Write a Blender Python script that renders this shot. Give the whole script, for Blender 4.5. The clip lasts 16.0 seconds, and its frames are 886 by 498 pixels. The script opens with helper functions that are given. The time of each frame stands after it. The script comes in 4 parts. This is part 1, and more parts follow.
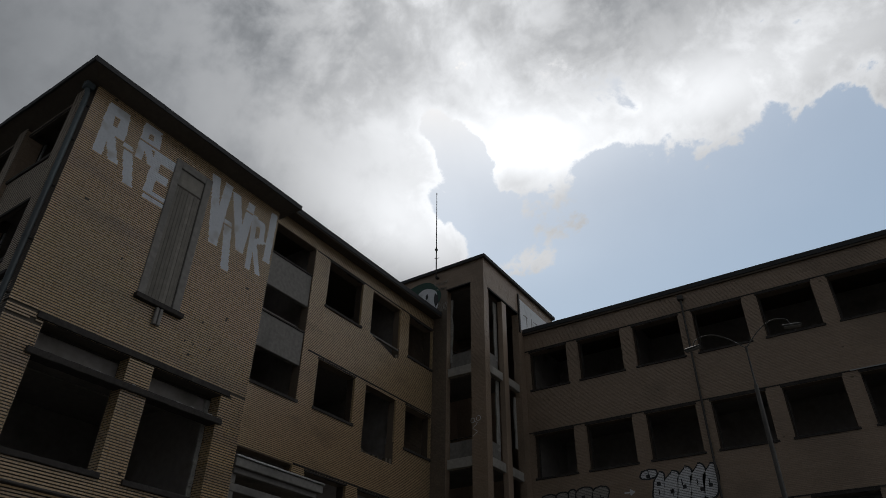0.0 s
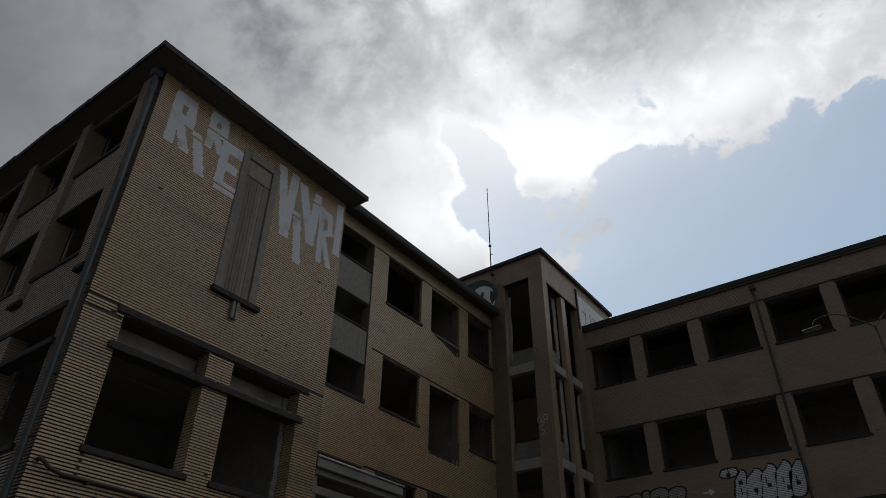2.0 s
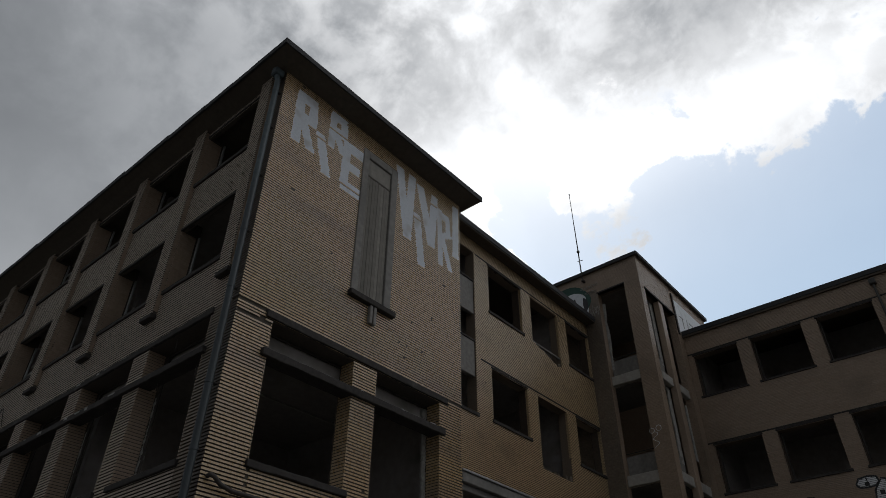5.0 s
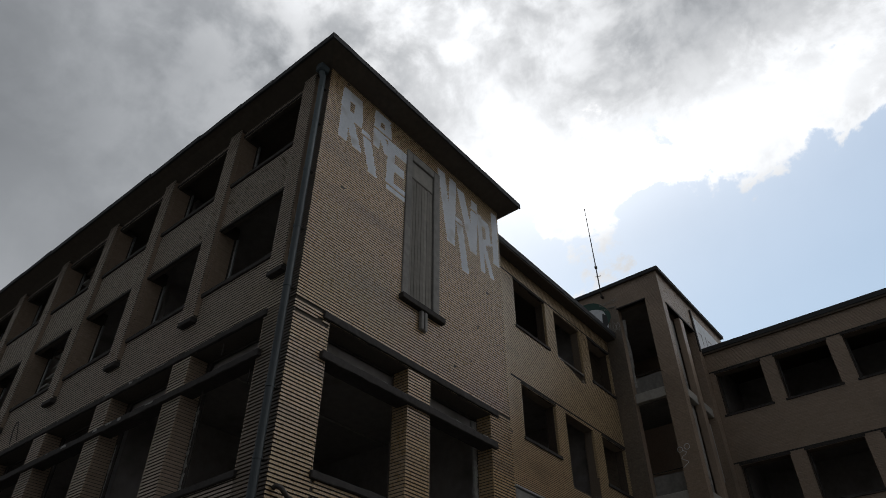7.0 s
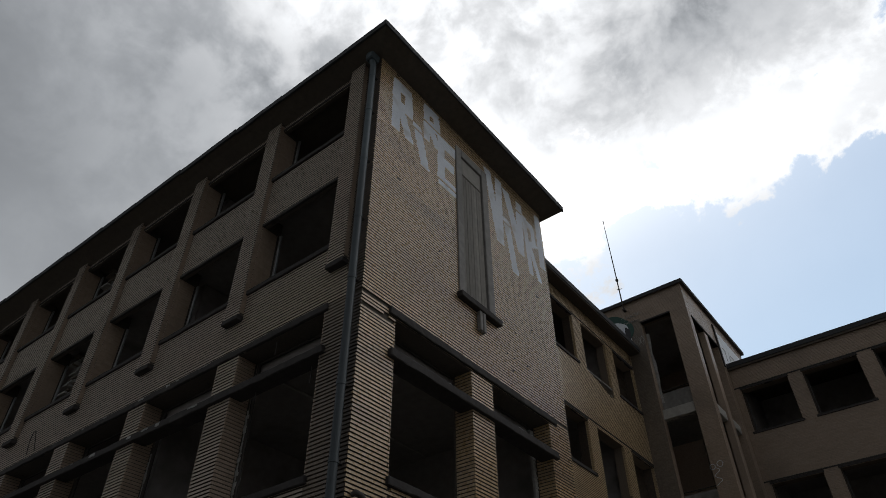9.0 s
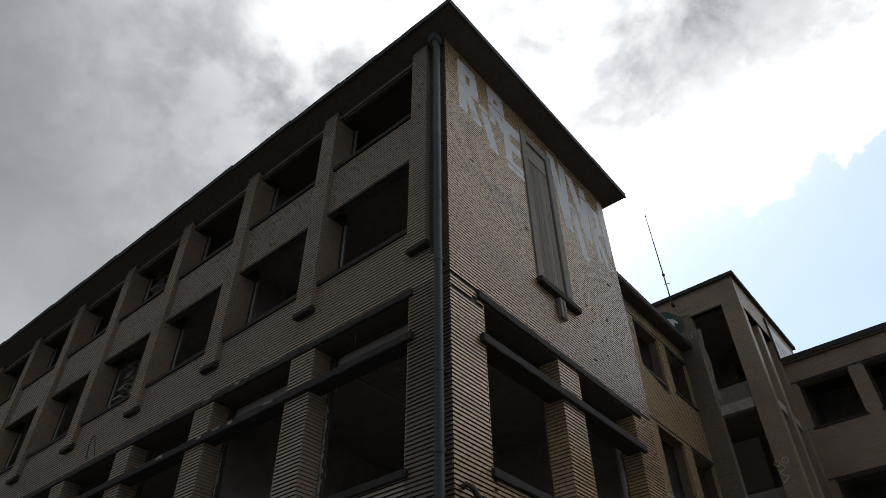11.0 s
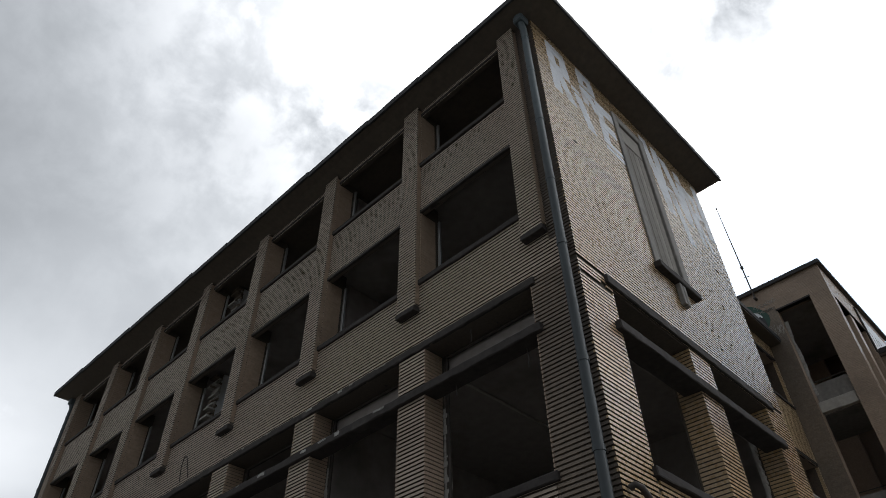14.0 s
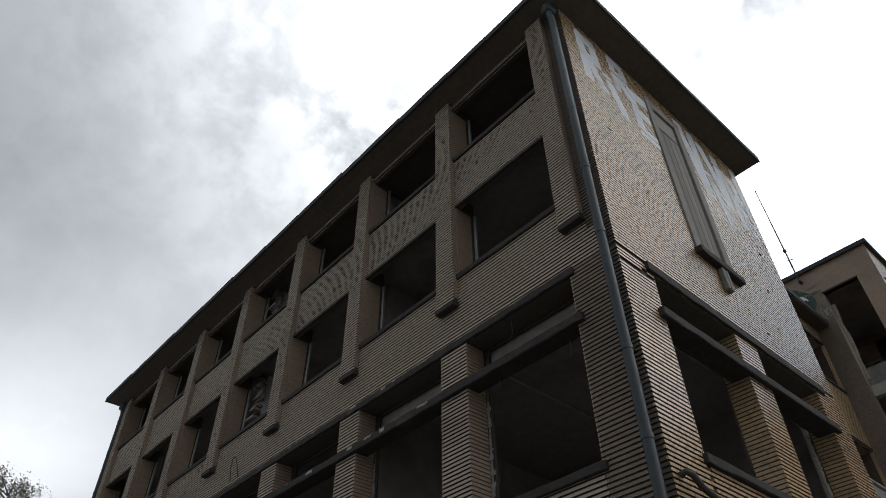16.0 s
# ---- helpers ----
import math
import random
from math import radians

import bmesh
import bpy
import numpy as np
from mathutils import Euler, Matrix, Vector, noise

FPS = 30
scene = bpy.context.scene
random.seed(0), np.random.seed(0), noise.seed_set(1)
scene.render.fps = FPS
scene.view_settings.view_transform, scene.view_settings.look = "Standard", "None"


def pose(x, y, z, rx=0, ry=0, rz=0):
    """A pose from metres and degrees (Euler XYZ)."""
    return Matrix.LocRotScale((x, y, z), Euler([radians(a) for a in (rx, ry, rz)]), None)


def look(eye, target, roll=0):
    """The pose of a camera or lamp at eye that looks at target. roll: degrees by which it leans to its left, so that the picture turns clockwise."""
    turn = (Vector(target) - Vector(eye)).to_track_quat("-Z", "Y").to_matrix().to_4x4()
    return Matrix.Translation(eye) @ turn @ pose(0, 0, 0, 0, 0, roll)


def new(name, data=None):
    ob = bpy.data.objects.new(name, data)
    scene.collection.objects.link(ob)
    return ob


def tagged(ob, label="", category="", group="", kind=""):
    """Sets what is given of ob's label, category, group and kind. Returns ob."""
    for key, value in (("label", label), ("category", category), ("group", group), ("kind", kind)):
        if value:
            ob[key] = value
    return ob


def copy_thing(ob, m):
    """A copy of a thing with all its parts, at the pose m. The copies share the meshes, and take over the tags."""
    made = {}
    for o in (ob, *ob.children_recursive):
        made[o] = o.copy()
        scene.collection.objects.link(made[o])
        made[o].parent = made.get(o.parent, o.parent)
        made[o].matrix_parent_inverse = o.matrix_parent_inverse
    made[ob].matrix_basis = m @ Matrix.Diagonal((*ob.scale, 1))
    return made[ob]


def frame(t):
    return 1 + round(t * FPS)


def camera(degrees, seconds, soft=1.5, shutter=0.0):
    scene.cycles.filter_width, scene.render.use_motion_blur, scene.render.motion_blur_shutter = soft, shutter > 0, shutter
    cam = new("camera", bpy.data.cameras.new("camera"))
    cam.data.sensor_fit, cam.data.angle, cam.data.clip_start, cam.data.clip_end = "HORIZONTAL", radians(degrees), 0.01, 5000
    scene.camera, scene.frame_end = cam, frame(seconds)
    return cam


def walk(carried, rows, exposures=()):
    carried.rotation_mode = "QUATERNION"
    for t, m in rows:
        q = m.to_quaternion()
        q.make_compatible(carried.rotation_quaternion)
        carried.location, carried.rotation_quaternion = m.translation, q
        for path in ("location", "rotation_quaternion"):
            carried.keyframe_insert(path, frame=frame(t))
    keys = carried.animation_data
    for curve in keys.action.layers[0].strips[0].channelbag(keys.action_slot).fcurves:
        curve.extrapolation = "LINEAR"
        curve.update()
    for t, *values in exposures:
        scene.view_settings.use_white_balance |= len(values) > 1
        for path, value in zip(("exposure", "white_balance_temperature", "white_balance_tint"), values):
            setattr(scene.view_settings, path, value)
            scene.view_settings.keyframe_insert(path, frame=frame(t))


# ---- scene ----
cam = camera(66.2, 16.0, soft=0.8)
PATH = [
    (0, (-0.031, -0.008, 1.57), (-0.961, 1.363, 2.69), 0.9),
    (0.5, (-0.473, 0.067, 1.561), (-1.406, 1.428, 2.691), 0.8),
    (1, (-0.992, 0.067, 1.597), (-1.933, 1.417, 2.733), 0.7),
    (1.5, (-1.494, 0.024, 1.628), (-2.448, 1.364, 2.765), 0.7),
    (2, (-2.02, 0.056, 1.638), (-3.001, 1.376, 2.776), 0.7),
    (2.5, (-2.458, 0.033, 1.636), (-3.471, 1.327, 2.776), 0.5),
    (3, (-2.883, -0.015, 1.637), (-3.909, 1.259, 2.788), 0.6),
    (3.5, (-3.417, -0.072, 1.699), (-4.454, 1.189, 2.854), 0.6),
    (4, (-3.918, -0.205, 1.716), (-4.961, 1.043, 2.88), 0.5),
    (4.5, (-4.36, -0.387, 1.722), (-5.405, 0.848, 2.898), 0.5),
    (5, (-4.813, -0.5, 1.746), (-5.856, 0.722, 2.936), 0.4),
    (7.5, (-6.976, -0.856, 1.838), (-7.939, 0.364, 3.096), -0.3),
    (8, (-7.425, -0.863, 1.889), (-8.37, 0.358, 3.161), -0.4),
    (8.5, (-7.908, -0.924, 1.923), (-8.845, 0.288, 3.208), -0.4),
    (9, (-8.336, -0.988, 1.924), (-9.268, 0.219, 3.218), -0.5),
    (11.5, (-10.068, -1.148, 2.04), (-11.042, -0.001, 3.357), -0.7),
    (12, (-10.419, -1.18, 2.069), (-11.407, -0.048, 3.389), -0.6),
    (12.5, (-10.764, -1.17, 2.101), (-11.767, -0.048, 3.418), -0.7),
    (13, (-11.028, -1.175, 2.169), (-12.047, -0.077, 3.493), -0.7),
    (13.5, (-11.213, -1.237, 2.213), (-12.232, -0.159, 3.554), -0.7),
    (14, (-11.238, -1.245, 2.234), (-12.263, -0.183, 3.583), -1.1),
    (14.5, (-11.25, -1.26, 2.228), (-12.285, -0.21, 3.58), -1.2),
    (15, (-11.255, -1.273, 2.229), (-12.304, -0.236, 3.58), -1.1),
    (15.5, (-11.26, -1.276, 2.214), (-12.326, -0.256, 3.564), -1.1),
    (16, (-11.286, -1.276, 2.199), (-12.385, -0.281, 3.542), -0.8),
]
walk(cam, [(t, look(eye, target, roll)) for t, eye, target, roll in PATH],
     exposures=((0.0, -0.30), (2.0, -0.24), (3.5, -0.10), (5.0, 0.06), (9.0, 0.22), (11.5, 0.68), (12.5, 0.94), (14.0, 1.16), (16.0, 1.22)))

# ---------------------------------------------------------------- light
SUN = Vector((-0.29, 0.40, 0.87)).normalized()


def make_world():
    world = bpy.data.worlds.new("cloudy_sky")
    scene.world = world
    world.use_nodes = True
    nt = world.node_tree
    N, L = nt.nodes, nt.links
    for n in list(N):
        N.remove(n)

    def val(op, a, b=None, c=None, clamp=False):
        n = N.new("ShaderNodeMath")
        n.operation, n.use_clamp = op, clamp
        for i, x in enumerate((a, b, c)):
            if x is None:
                continue
            if isinstance(x, (int, float)):
                n.inputs[i].default_value = x
            else:
                L.new(x, n.inputs[i])
        return n.outputs[0]

    def vec(op, a, b):
        n = N.new("ShaderNodeVectorMath")
        n.operation = op
        for i, x in enumerate((a, b)):
            if isinstance(x, (tuple, Vector)):
                n.inputs[i].default_value = x
            else:
                L.new(x, n.inputs[i])
        return n

    def noise_at(v, scale, detail, rough=0.55):
        n = N.new("ShaderNodeTexNoise")
        n.inputs["Scale"].default_value, n.inputs["Detail"].default_value = scale, detail
        n.inputs["Roughness"].default_value = rough
        L.new(v, n.inputs["Vector"])
        return n.outputs["Fac"]

    def ramp(x, lo, hi):
        n = N.new("ShaderNodeMapRange")
        n.interpolation_type = "SMOOTHSTEP"
        n.inputs["From Min"].default_value, n.inputs["From Max"].default_value = lo, hi
        L.new(x, n.inputs["Value"])
        return n.outputs["Result"]

    tc = N.new("ShaderNodeTexCoord").outputs["Generated"]
    sep = N.new("ShaderNodeSeparateXYZ")
    L.new(tc, sep.inputs[0])
    up = val("MAXIMUM", sep.outputs[2], 0.06)
    flat = N.new("ShaderNodeCombineXYZ")
    L.new(val("DIVIDE", sep.outputs[0], up), flat.inputs[0])
    L.new(val("DIVIDE", sep.outputs[1], up), flat.inputs[1])
    plan = flat.outputs[0]                     # the cloud layer, seen from below
    wob = N.new("ShaderNodeTexNoise")
    wob.inputs["Scale"].default_value, wob.inputs["Detail"].default_value = 5.0, 2.0
    L.new(tc, wob.inputs["Vector"])
    bent = vec("ADD", tc, vec("MULTIPLY", vec("SUBTRACT", wob.outputs["Color"], (0.5, 0.5, 0.5)).outputs[0], (0.07, 0.07, 0.07)).outputs[0]).outputs[0]
    puff = noise_at(bent, 8.5, 10.0, 0.58)
    round_puff = noise_at(bent, 8.5, 5.0, 0.5)
    sunward = noise_at(vec("ADD", bent, tuple(SUN * 0.022)).outputs[0], 8.5, 5.0, 0.5)
    relief = val("SUBTRACT", round_puff, sunward)    # the sides of the puffs that face the sun
    broad = noise_at(plan, 1.3, 3.0, 0.5)

    def opening(cx, cy, rx, ry, amount):
        """A soft gap in (or, below zero, a mass of) the cloud layer."""
        off = vec("SUBTRACT", plan, (cx, cy, 0.0)).outputs[0]
        ln = vec("MULTIPLY", off, (1.0 / rx, 1.0 / ry, 0.0)).outputs[0]
        d = vec("DOT_PRODUCT", ln, ln).outputs["Value"]
        return val("MULTIPLY", val("POWER", 2.718, val("MULTIPLY", d, -1.0)), amount)

    wisp = noise_at(bent, 27.0, 7.0, 0.6)
    cover = val("ADD", 0.98, val("MULTIPLY", val("SUBTRACT", puff, 0.5), 2.05))
    cover = val("ADD", cover, val("MULTIPLY", val("SUBTRACT", wisp, 0.5), 0.75))
    for gap in GAPS:
        cover = val("SUBTRACT", cover, opening(*gap))
    cloud = ramp(cover, 0.38, 0.54)
    thin = val("SUBTRACT", 1.0, ramp(cover, 0.44, 0.95))       # thin cloud lets the light through

    toward = val("MAXIMUM", vec("DOT_PRODUCT", tc, tuple(SUN)).outputs["Value"], 0.0)
    east = val("MAXIMUM", vec("DOT_PRODUCT", tc, (0.60, 0.47, 0.647)).outputs["Value"], 0.0)
    glow = val("ADD", CLOUD_DARK, val("MULTIPLY", val("POWER", toward, 8.0), CLOUD_GLOW))
    # unseen brighter sky to the east, added to light the gable
    glow = val("ADD", glow, val("MULTIPLY", val("POWER", east, 6.0), EAST_FILL))
    lump = ramp(puff, 0.36, 0.62)
    body = val("ADD", 0.72, val("MULTIPLY", val("SUBTRACT", broad, 0.5), 0.42))
    body = val("ADD", body, val("MULTIPLY", lump, val("ADD", 0.04, val("MULTIPLY", val("POWER", toward, 13.0), 0.55))))
    body = val("ADD", body, val("MULTIPLY", thin, 0.45))
    body = val("ADD", body, val("MULTIPLY", relief, val("ADD", 0.10, val("MULTIPLY", val("POWER", toward, 13.0), 0.7))))
    for mass in MASSES:
        body = val("ADD", body, opening(*mass))
    white = val("MULTIPLY", glow, val("MAXIMUM", body, 0.35))
    tint = N.new("ShaderNodeMix")
    tint.data_type = "RGBA"
    L.new(ramp(white, 0.1, 0.7), tint.inputs["Factor"])
    tint.inputs["A"].default_value, tint.inputs["B"].default_value = (0.92, 0.98, 1.06, 1), (0.98, 1.0, 1.03, 1)
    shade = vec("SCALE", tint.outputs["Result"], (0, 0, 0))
    L.new(white, shade.inputs["Scale"])

    air = N.new("ShaderNodeTexSky")
    air.sky_type, air.sun_disc = "NISHITA", False
    air.sun_elevation, air.sun_rotation = math.asin(SUN.z), math.atan2(SUN.x, SUN.y)
    air.air_density, air.dust_density = 1.0, 0.9
    bg_air, bg_cloud = N.new("ShaderNodeBackground"), N.new("ShaderNodeBackground")
    clean = vec("MULTIPLY", air.outputs[0], (1.06, 1.03, 0.87))
    L.new(clean.outputs[0], bg_air.inputs["Color"])
    bg_air.inputs["Strength"].default_value = AIR
    L.new(shade.outputs[0], bg_cloud.inputs["Color"])
    mix, out = N.new("ShaderNodeMixShader"), N.new("ShaderNodeOutputWorld")
    L.new(val("ADD", val("MULTIPLY", cloud, 0.84), 0.16), mix.inputs[0])
    L.new(bg_air.outputs[0], mix.inputs[1])
    L.new(bg_cloud.outputs[0], mix.inputs[2])
    L.new(mix.outputs[0], out.inputs["Surface"])


AIR, CLOUD_DARK, CLOUD_GLOW, EAST_FILL = 0.162, 0.225, 0.52, 0.84
# centre and reach in the cloud layer, and strength
GAPS = (
    (-0.12, 1.80, 0.80, 0.56, 2.10), (-0.45, 0.74, 0.045, 0.08, 0.42), (-0.85, 0.50, 0.28, 0.22, -0.35), (-0.585, 0.90, 0.060, 0.13, 0.90), (-0.69, 1.12, 0.08, 0.17, 0.85), (-1.2, 0.1, 0.55, 0.40, -0.6),
    (-0.33, 1.13, 0.07, 0.08, 0.40), (-0.45, 0.93, 0.085, 0.085, -0.62), (-0.53, 1.07, 0.06, 0.06, -0.45), (-0.62, 1.42, 0.09, 0.06, -0.15), (-0.16, 1.07, 0.28, 0.08, -0.30),
)
MASSES = (
    (-0.44, 0.62, 0.12, 0.14, 0.22), (-0.47, 0.98, 0.13, 0.15, 1.6), (-0.85, 1.10, 0.20, 0.30, 1.5), (-0.68, 0.80, 0.08, 0.16, 0.4), (-0.16, 1.06, 0.28, 0.12, 1.05), (-0.70, 0.40, 0.20, 0.20, -0.30), (-0.52, 0.30, 0.10, 0.08, 0.35),
    (-0.04, 0.73, 0.17, 0.10, -0.45), (-0.62, 1.42, 0.14, 0.10, 0.5), (-2.5, 0.30, 0.75, 0.5, 1.1), (-1.0, 0.0, 0.35, 0.25, -0.12),
)
make_world()
sun = new("sun", bpy.data.lights.new("sun", "SUN"))
sun.data.energy, sun.data.angle, sun.data.color = 0.7, radians(14), (1.0, 0.97, 0.92)
sun.matrix_world = look(SUN * 60, (0, 0, 0))


# ---------------------------------------------------------------- materials
def surface(name, a, b, rough=0.8, grain=9.0, bump=0.25, metal=0.0, stain=None, stain_size=0.35, stain_at=0.55, vary=0.0, streak=1.0, spec=0.5):
    """A weathered surface: two colours in fine grain, a stain in large patches (streak below 1 draws it out upright), and a colour step from piece to piece."""
    m = bpy.data.materials.new(name)
    m.use_nodes = True
    nt = m.node_tree
    N, L = nt.nodes, nt.links
    p = N["Principled BSDF"]
    geo = N.new("ShaderNodeNewGeometry")

    def noise_of(scale, detail, stretch=1.0):
        mp = N.new("ShaderNodeMapping")
        mp.inputs["Scale"].default_value = (1, 1, stretch)
        L.new(geo.outputs["Position"], mp.inputs["Vector"])
        n = N.new("ShaderNodeTexNoise")
        n.inputs["Scale"].default_value, n.inputs["Detail"].default_value = scale, detail
        L.new(mp.outputs[0], n.inputs["Vector"])
        return n.outputs["Fac"]

    def blend(fac, ca, cb):
        n = N.new("ShaderNodeMix")
        n.data_type = "RGBA"
        L.new(fac, n.inputs["Factor"])
        for key, c in (("A", ca), ("B", cb)):
            if isinstance(c, tuple):
                n.inputs[key].default_value = (*c, 1)
            else:
                L.new(c, n.inputs[key])
        return n.outputs["Result"]

    def span(x, lo, hi, to0=0.0, to1=1.0):
        n = N.new("ShaderNodeMapRange")
        for key, v in (("From Min", lo), ("From Max", hi), ("To Min", to0), ("To Max", to1)):
            n.inputs[key].default_value = v
        L.new(x, n.inputs["Value"])
        return n.outputs["Result"]

    fine = noise_of(grain, 8.0)
    col = blend(span(fine, 0.3, 0.7), a, b)
    if vary:
        info = N.new("ShaderNodeObjectInfo")
        add = N.new("ShaderNodeMath")
        L.new(geo.outputs["Random Per Island"], add.inputs[0])
        L.new(info.outputs["Random"], add.inputs[1])
        wrap = N.new("ShaderNodeMath")
        wrap.operation = "FRACT"
        L.new(add.outputs[0], wrap.inputs[0])
        hsv = N.new("ShaderNodeHueSaturation")
        L.new(span(wrap.outputs[0], 0, 1, 1 - vary, 1 + vary), hsv.inputs["Value"])
        L.new(span(wrap.outputs[0], 0, 1, 1 + 0.35 * vary, 1 - 0.35 * vary), hsv.inputs["Saturation"])
        L.new(col, hsv.inputs["Color"])
        col = hsv.outputs["Color"]
    if stain:
        big = noise_of(stain_size, 5.0, streak)
        col = blend(span(big, stain_at, stain_at + 0.2, 0.0, 0.8), col, stain)
    L.new(col, p.inputs["Base Color"])
    L.new(span(fine, 0.3, 0.7, rough - 0.08, min(1.0, rough + 0.08)), p.inputs["Roughness"])
    p.inputs["Metallic"].default_value = metal
    p.inputs["Specular IOR Level"].default_value = spec
    if bump:
        bp = N.new("ShaderNodeBump")
        bp.inputs["Strength"].default_value, bp.inputs["Distance"].default_value = bump, 0.01
        L.new(fine, bp.inputs["Height"])
        L.new(bp.outputs[0], p.inputs["Normal"])
    return m


BUFF = surface("buff_brick", (0.402, 0.278, 0.142), (0.488, 0.348, 0.194), 0.30, 14, 0.15, stain=(0.28, 0.20, 0.13), stain_size=0.22, stain_at=0.50, vary=0.025, streak=7.0, spec=0.75)
# greyer buff than the gable's, for the long wall and pilaster fronts
GREYBUFF = surface("grey_buff_brick", (0.375, 0.312, 0.25), (0.455, 0.385, 0.315), 0.60, 14, 0.3, stain=(0.27, 0.22, 0.175), stain_size=0.25, stain_at=0.52, vary=0.04, streak=5.0, spec=0.25)
OCHRE = surface("ochre_brick", (0.43, 0.305, 0.165), (0.52, 0.38, 0.22), 0.34, 14, 0.2, stain=(0.22, 0.16, 0.09), stain_size=0.4, stain_at=0.57, vary=0.04, streak=3.0, spec=0.75)
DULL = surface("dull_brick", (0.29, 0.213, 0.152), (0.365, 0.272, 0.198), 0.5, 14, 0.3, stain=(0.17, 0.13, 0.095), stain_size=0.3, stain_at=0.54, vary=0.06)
DARKBROWN = surface("dark_brown_brick", (0.15, 0.118, 0.088), (0.22, 0.172, 0.128), 0.6, 14, 0.3, stain=(0.055, 0.047, 0.04), stain_size=0.35, stain_at=0.50, vary=0.08, streak=0.5)
DARKSTRIP = surface("dark_strip_brick", (0.085, 0.068, 0.054), (0.14, 0.112, 0.088), 0.6, 14, 0.3, stain=(0.05, 0.042, 0.036), stain_size=0.8, stain_at=0.5, vary=0.1, streak=0.4)
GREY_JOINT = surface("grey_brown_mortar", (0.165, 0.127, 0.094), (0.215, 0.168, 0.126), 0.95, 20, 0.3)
DARKWOOD = surface("dark_brown_frame_wood", (0.045, 0.032, 0.022), (0.085, 0.06, 0.042), 0.75, 16, 0.3, vary=0.15)
# also painted on brick beds, to put the joints' shade into the colour
MORTAR = surface("sooty_mortar_and_joint_shade", (0.07, 0.059, 0.047), (0.105, 0.088, 0.069), 0.95, 20, 0.3)
CONCRETE = surface("grey_concrete", (0.175, 0.165, 0.152), (0.255, 0.243, 0.225), 0.85, 7, 0.3, stain=(0.09, 0.088, 0.08), stain_size=0.8, streak=0.4)
PALE_CONCRETE = surface("pale_concrete", (0.33, 0.31, 0.28), (0.42, 0.40, 0.36), 0.85, 7, 0.3, stain=(0.16, 0.15, 0.13), stain_size=1.2, streak=0.4)
STONE = surface("dark_bluestone", (0.032, 0.028, 0.026), (0.06, 0.053, 0.049), 0.85, 11, 0.4, spec=0.3, stain=(0.15, 0.14, 0.125), stain_size=1.4, stain_at=0.63)
SPALL = surface("spalled_white_edge", (0.26, 0.255, 0.24), (0.42, 0.41, 0.39), 0.9, 15, 0.4)
PLASTER = surface("dirty_plaster", (0.25, 0.228, 0.212), (0.33, 0.302, 0.282), 0.9, 5, 0.2, stain=(0.13, 0.12, 0.10), stain_size=0.7)
SOFFIT = surface("brown_soffit_board", (0.075, 0.06, 0.046), (0.11, 0.09, 0.068), 0.8, 8, 0.2, stain=(0.075, 0.06, 0.05), stain_size=0.6)
FELT = surface("black_roof_felt", (0.03, 0.03, 0.032), (0.05, 0.05, 0.052), 0.85, 10, 0.3)
ZINC = surface("blue_grey_zinc", (0.05, 0.068, 0.074), (0.08, 0.102, 0.11), 0.5, 12, 0.15, metal=0.15, stain=(0.024, 0.027, 0.029), stain_size=0.45, stain_at=0.45, streak=0.35)
IRON = surface("dark_iron", (0.04, 0.038, 0.036), (0.075, 0.06, 0.05), 0.65, 20, 0.2, metal=0.4)
GALV = surface("galvanised_steel", (0.35, 0.36, 0.36), (0.45, 0.46, 0.46), 0.45, 10, 0.1, metal=0.8)
GREYWOOD = surface("weathered_grey_board", (0.165, 0.152, 0.13), (0.23, 0.213, 0.185), 0.8, 6, 0.25, stain=(0.12, 0.115, 0.10), stain_size=1.2, vary=0.28, streak=0.2)
PAINT = surface("faded_pale_blue_paint", (0.58, 0.61, 0.65), (0.69, 0.72, 0.76), 0.5, 16, 0.2, stain=(0.36, 0.33, 0.29), stain_size=2.0, stain_at=0.56)
WHITEWASH = surface("flaking_whitewash", (0.60, 0.62, 0.64), (0.70, 0.72, 0.74), 0.85, 6, 0.2, stain=(0.34, 0.33, 0.31), stain_size=1.2, stain_at=0.58)
SILVER = surface("silver_spray_paint", (0.64, 0.65, 0.67), (0.74, 0.75, 0.77), 0.55, 12, 0.15)
BLACK = surface("black_spray_paint", (0.02, 0.02, 0.022), (0.03, 0.03, 0.032), 0.6, 12, 0.1)
GREEN = surface("dark_green_mural_paint", (0.02, 0.06, 0.045), (0.035, 0.085, 0.065), 0.7, 6, 0.1)
WHITE = surface("white_mural_paint", (0.62, 0.64, 0.66), (0.72, 0.73, 0.74), 0.6, 8, 0.1, stain=(0.4, 0.4, 0.4), stain_size=2)
RUBBLE = surface("dark_brick_rubble", (0.10, 0.08, 0.06), (0.19, 0.155, 0.12), 0.9, 14, 0.4, vary=0.2)
TORN = surface("torn_pale_plaster_edge", (0.26, 0.25, 0.23), (0.42, 0.41, 0.38), 0.9, 12, 0.4, stain=(0.2, 0.18, 0.15), stain_size=3)
ASPHALT = surface("worn_concrete_yard", (0.07, 0.068, 0.063), (0.10, 0.097, 0.09), 0.9, 25, 0.3, stain=(0.09, 0.085, 0.075), stain_size=0.15)
BARK = surface("grey_bark", (0.07, 0.06, 0.05), (0.12, 0.10, 0.085), 0.9, 12, 0.5)
LAMPGREY = surface("dark_grey_lamp_paint", (0.045, 0.042, 0.038), (0.08, 0.074, 0.066), 0.5, 12, 0.1, metal=0.3)
LEAF = surface("spring_leaves", (0.10, 0.105, 0.07), (0.17, 0.17, 0.125), 0.7, 3, 0.0, vary=0.25)


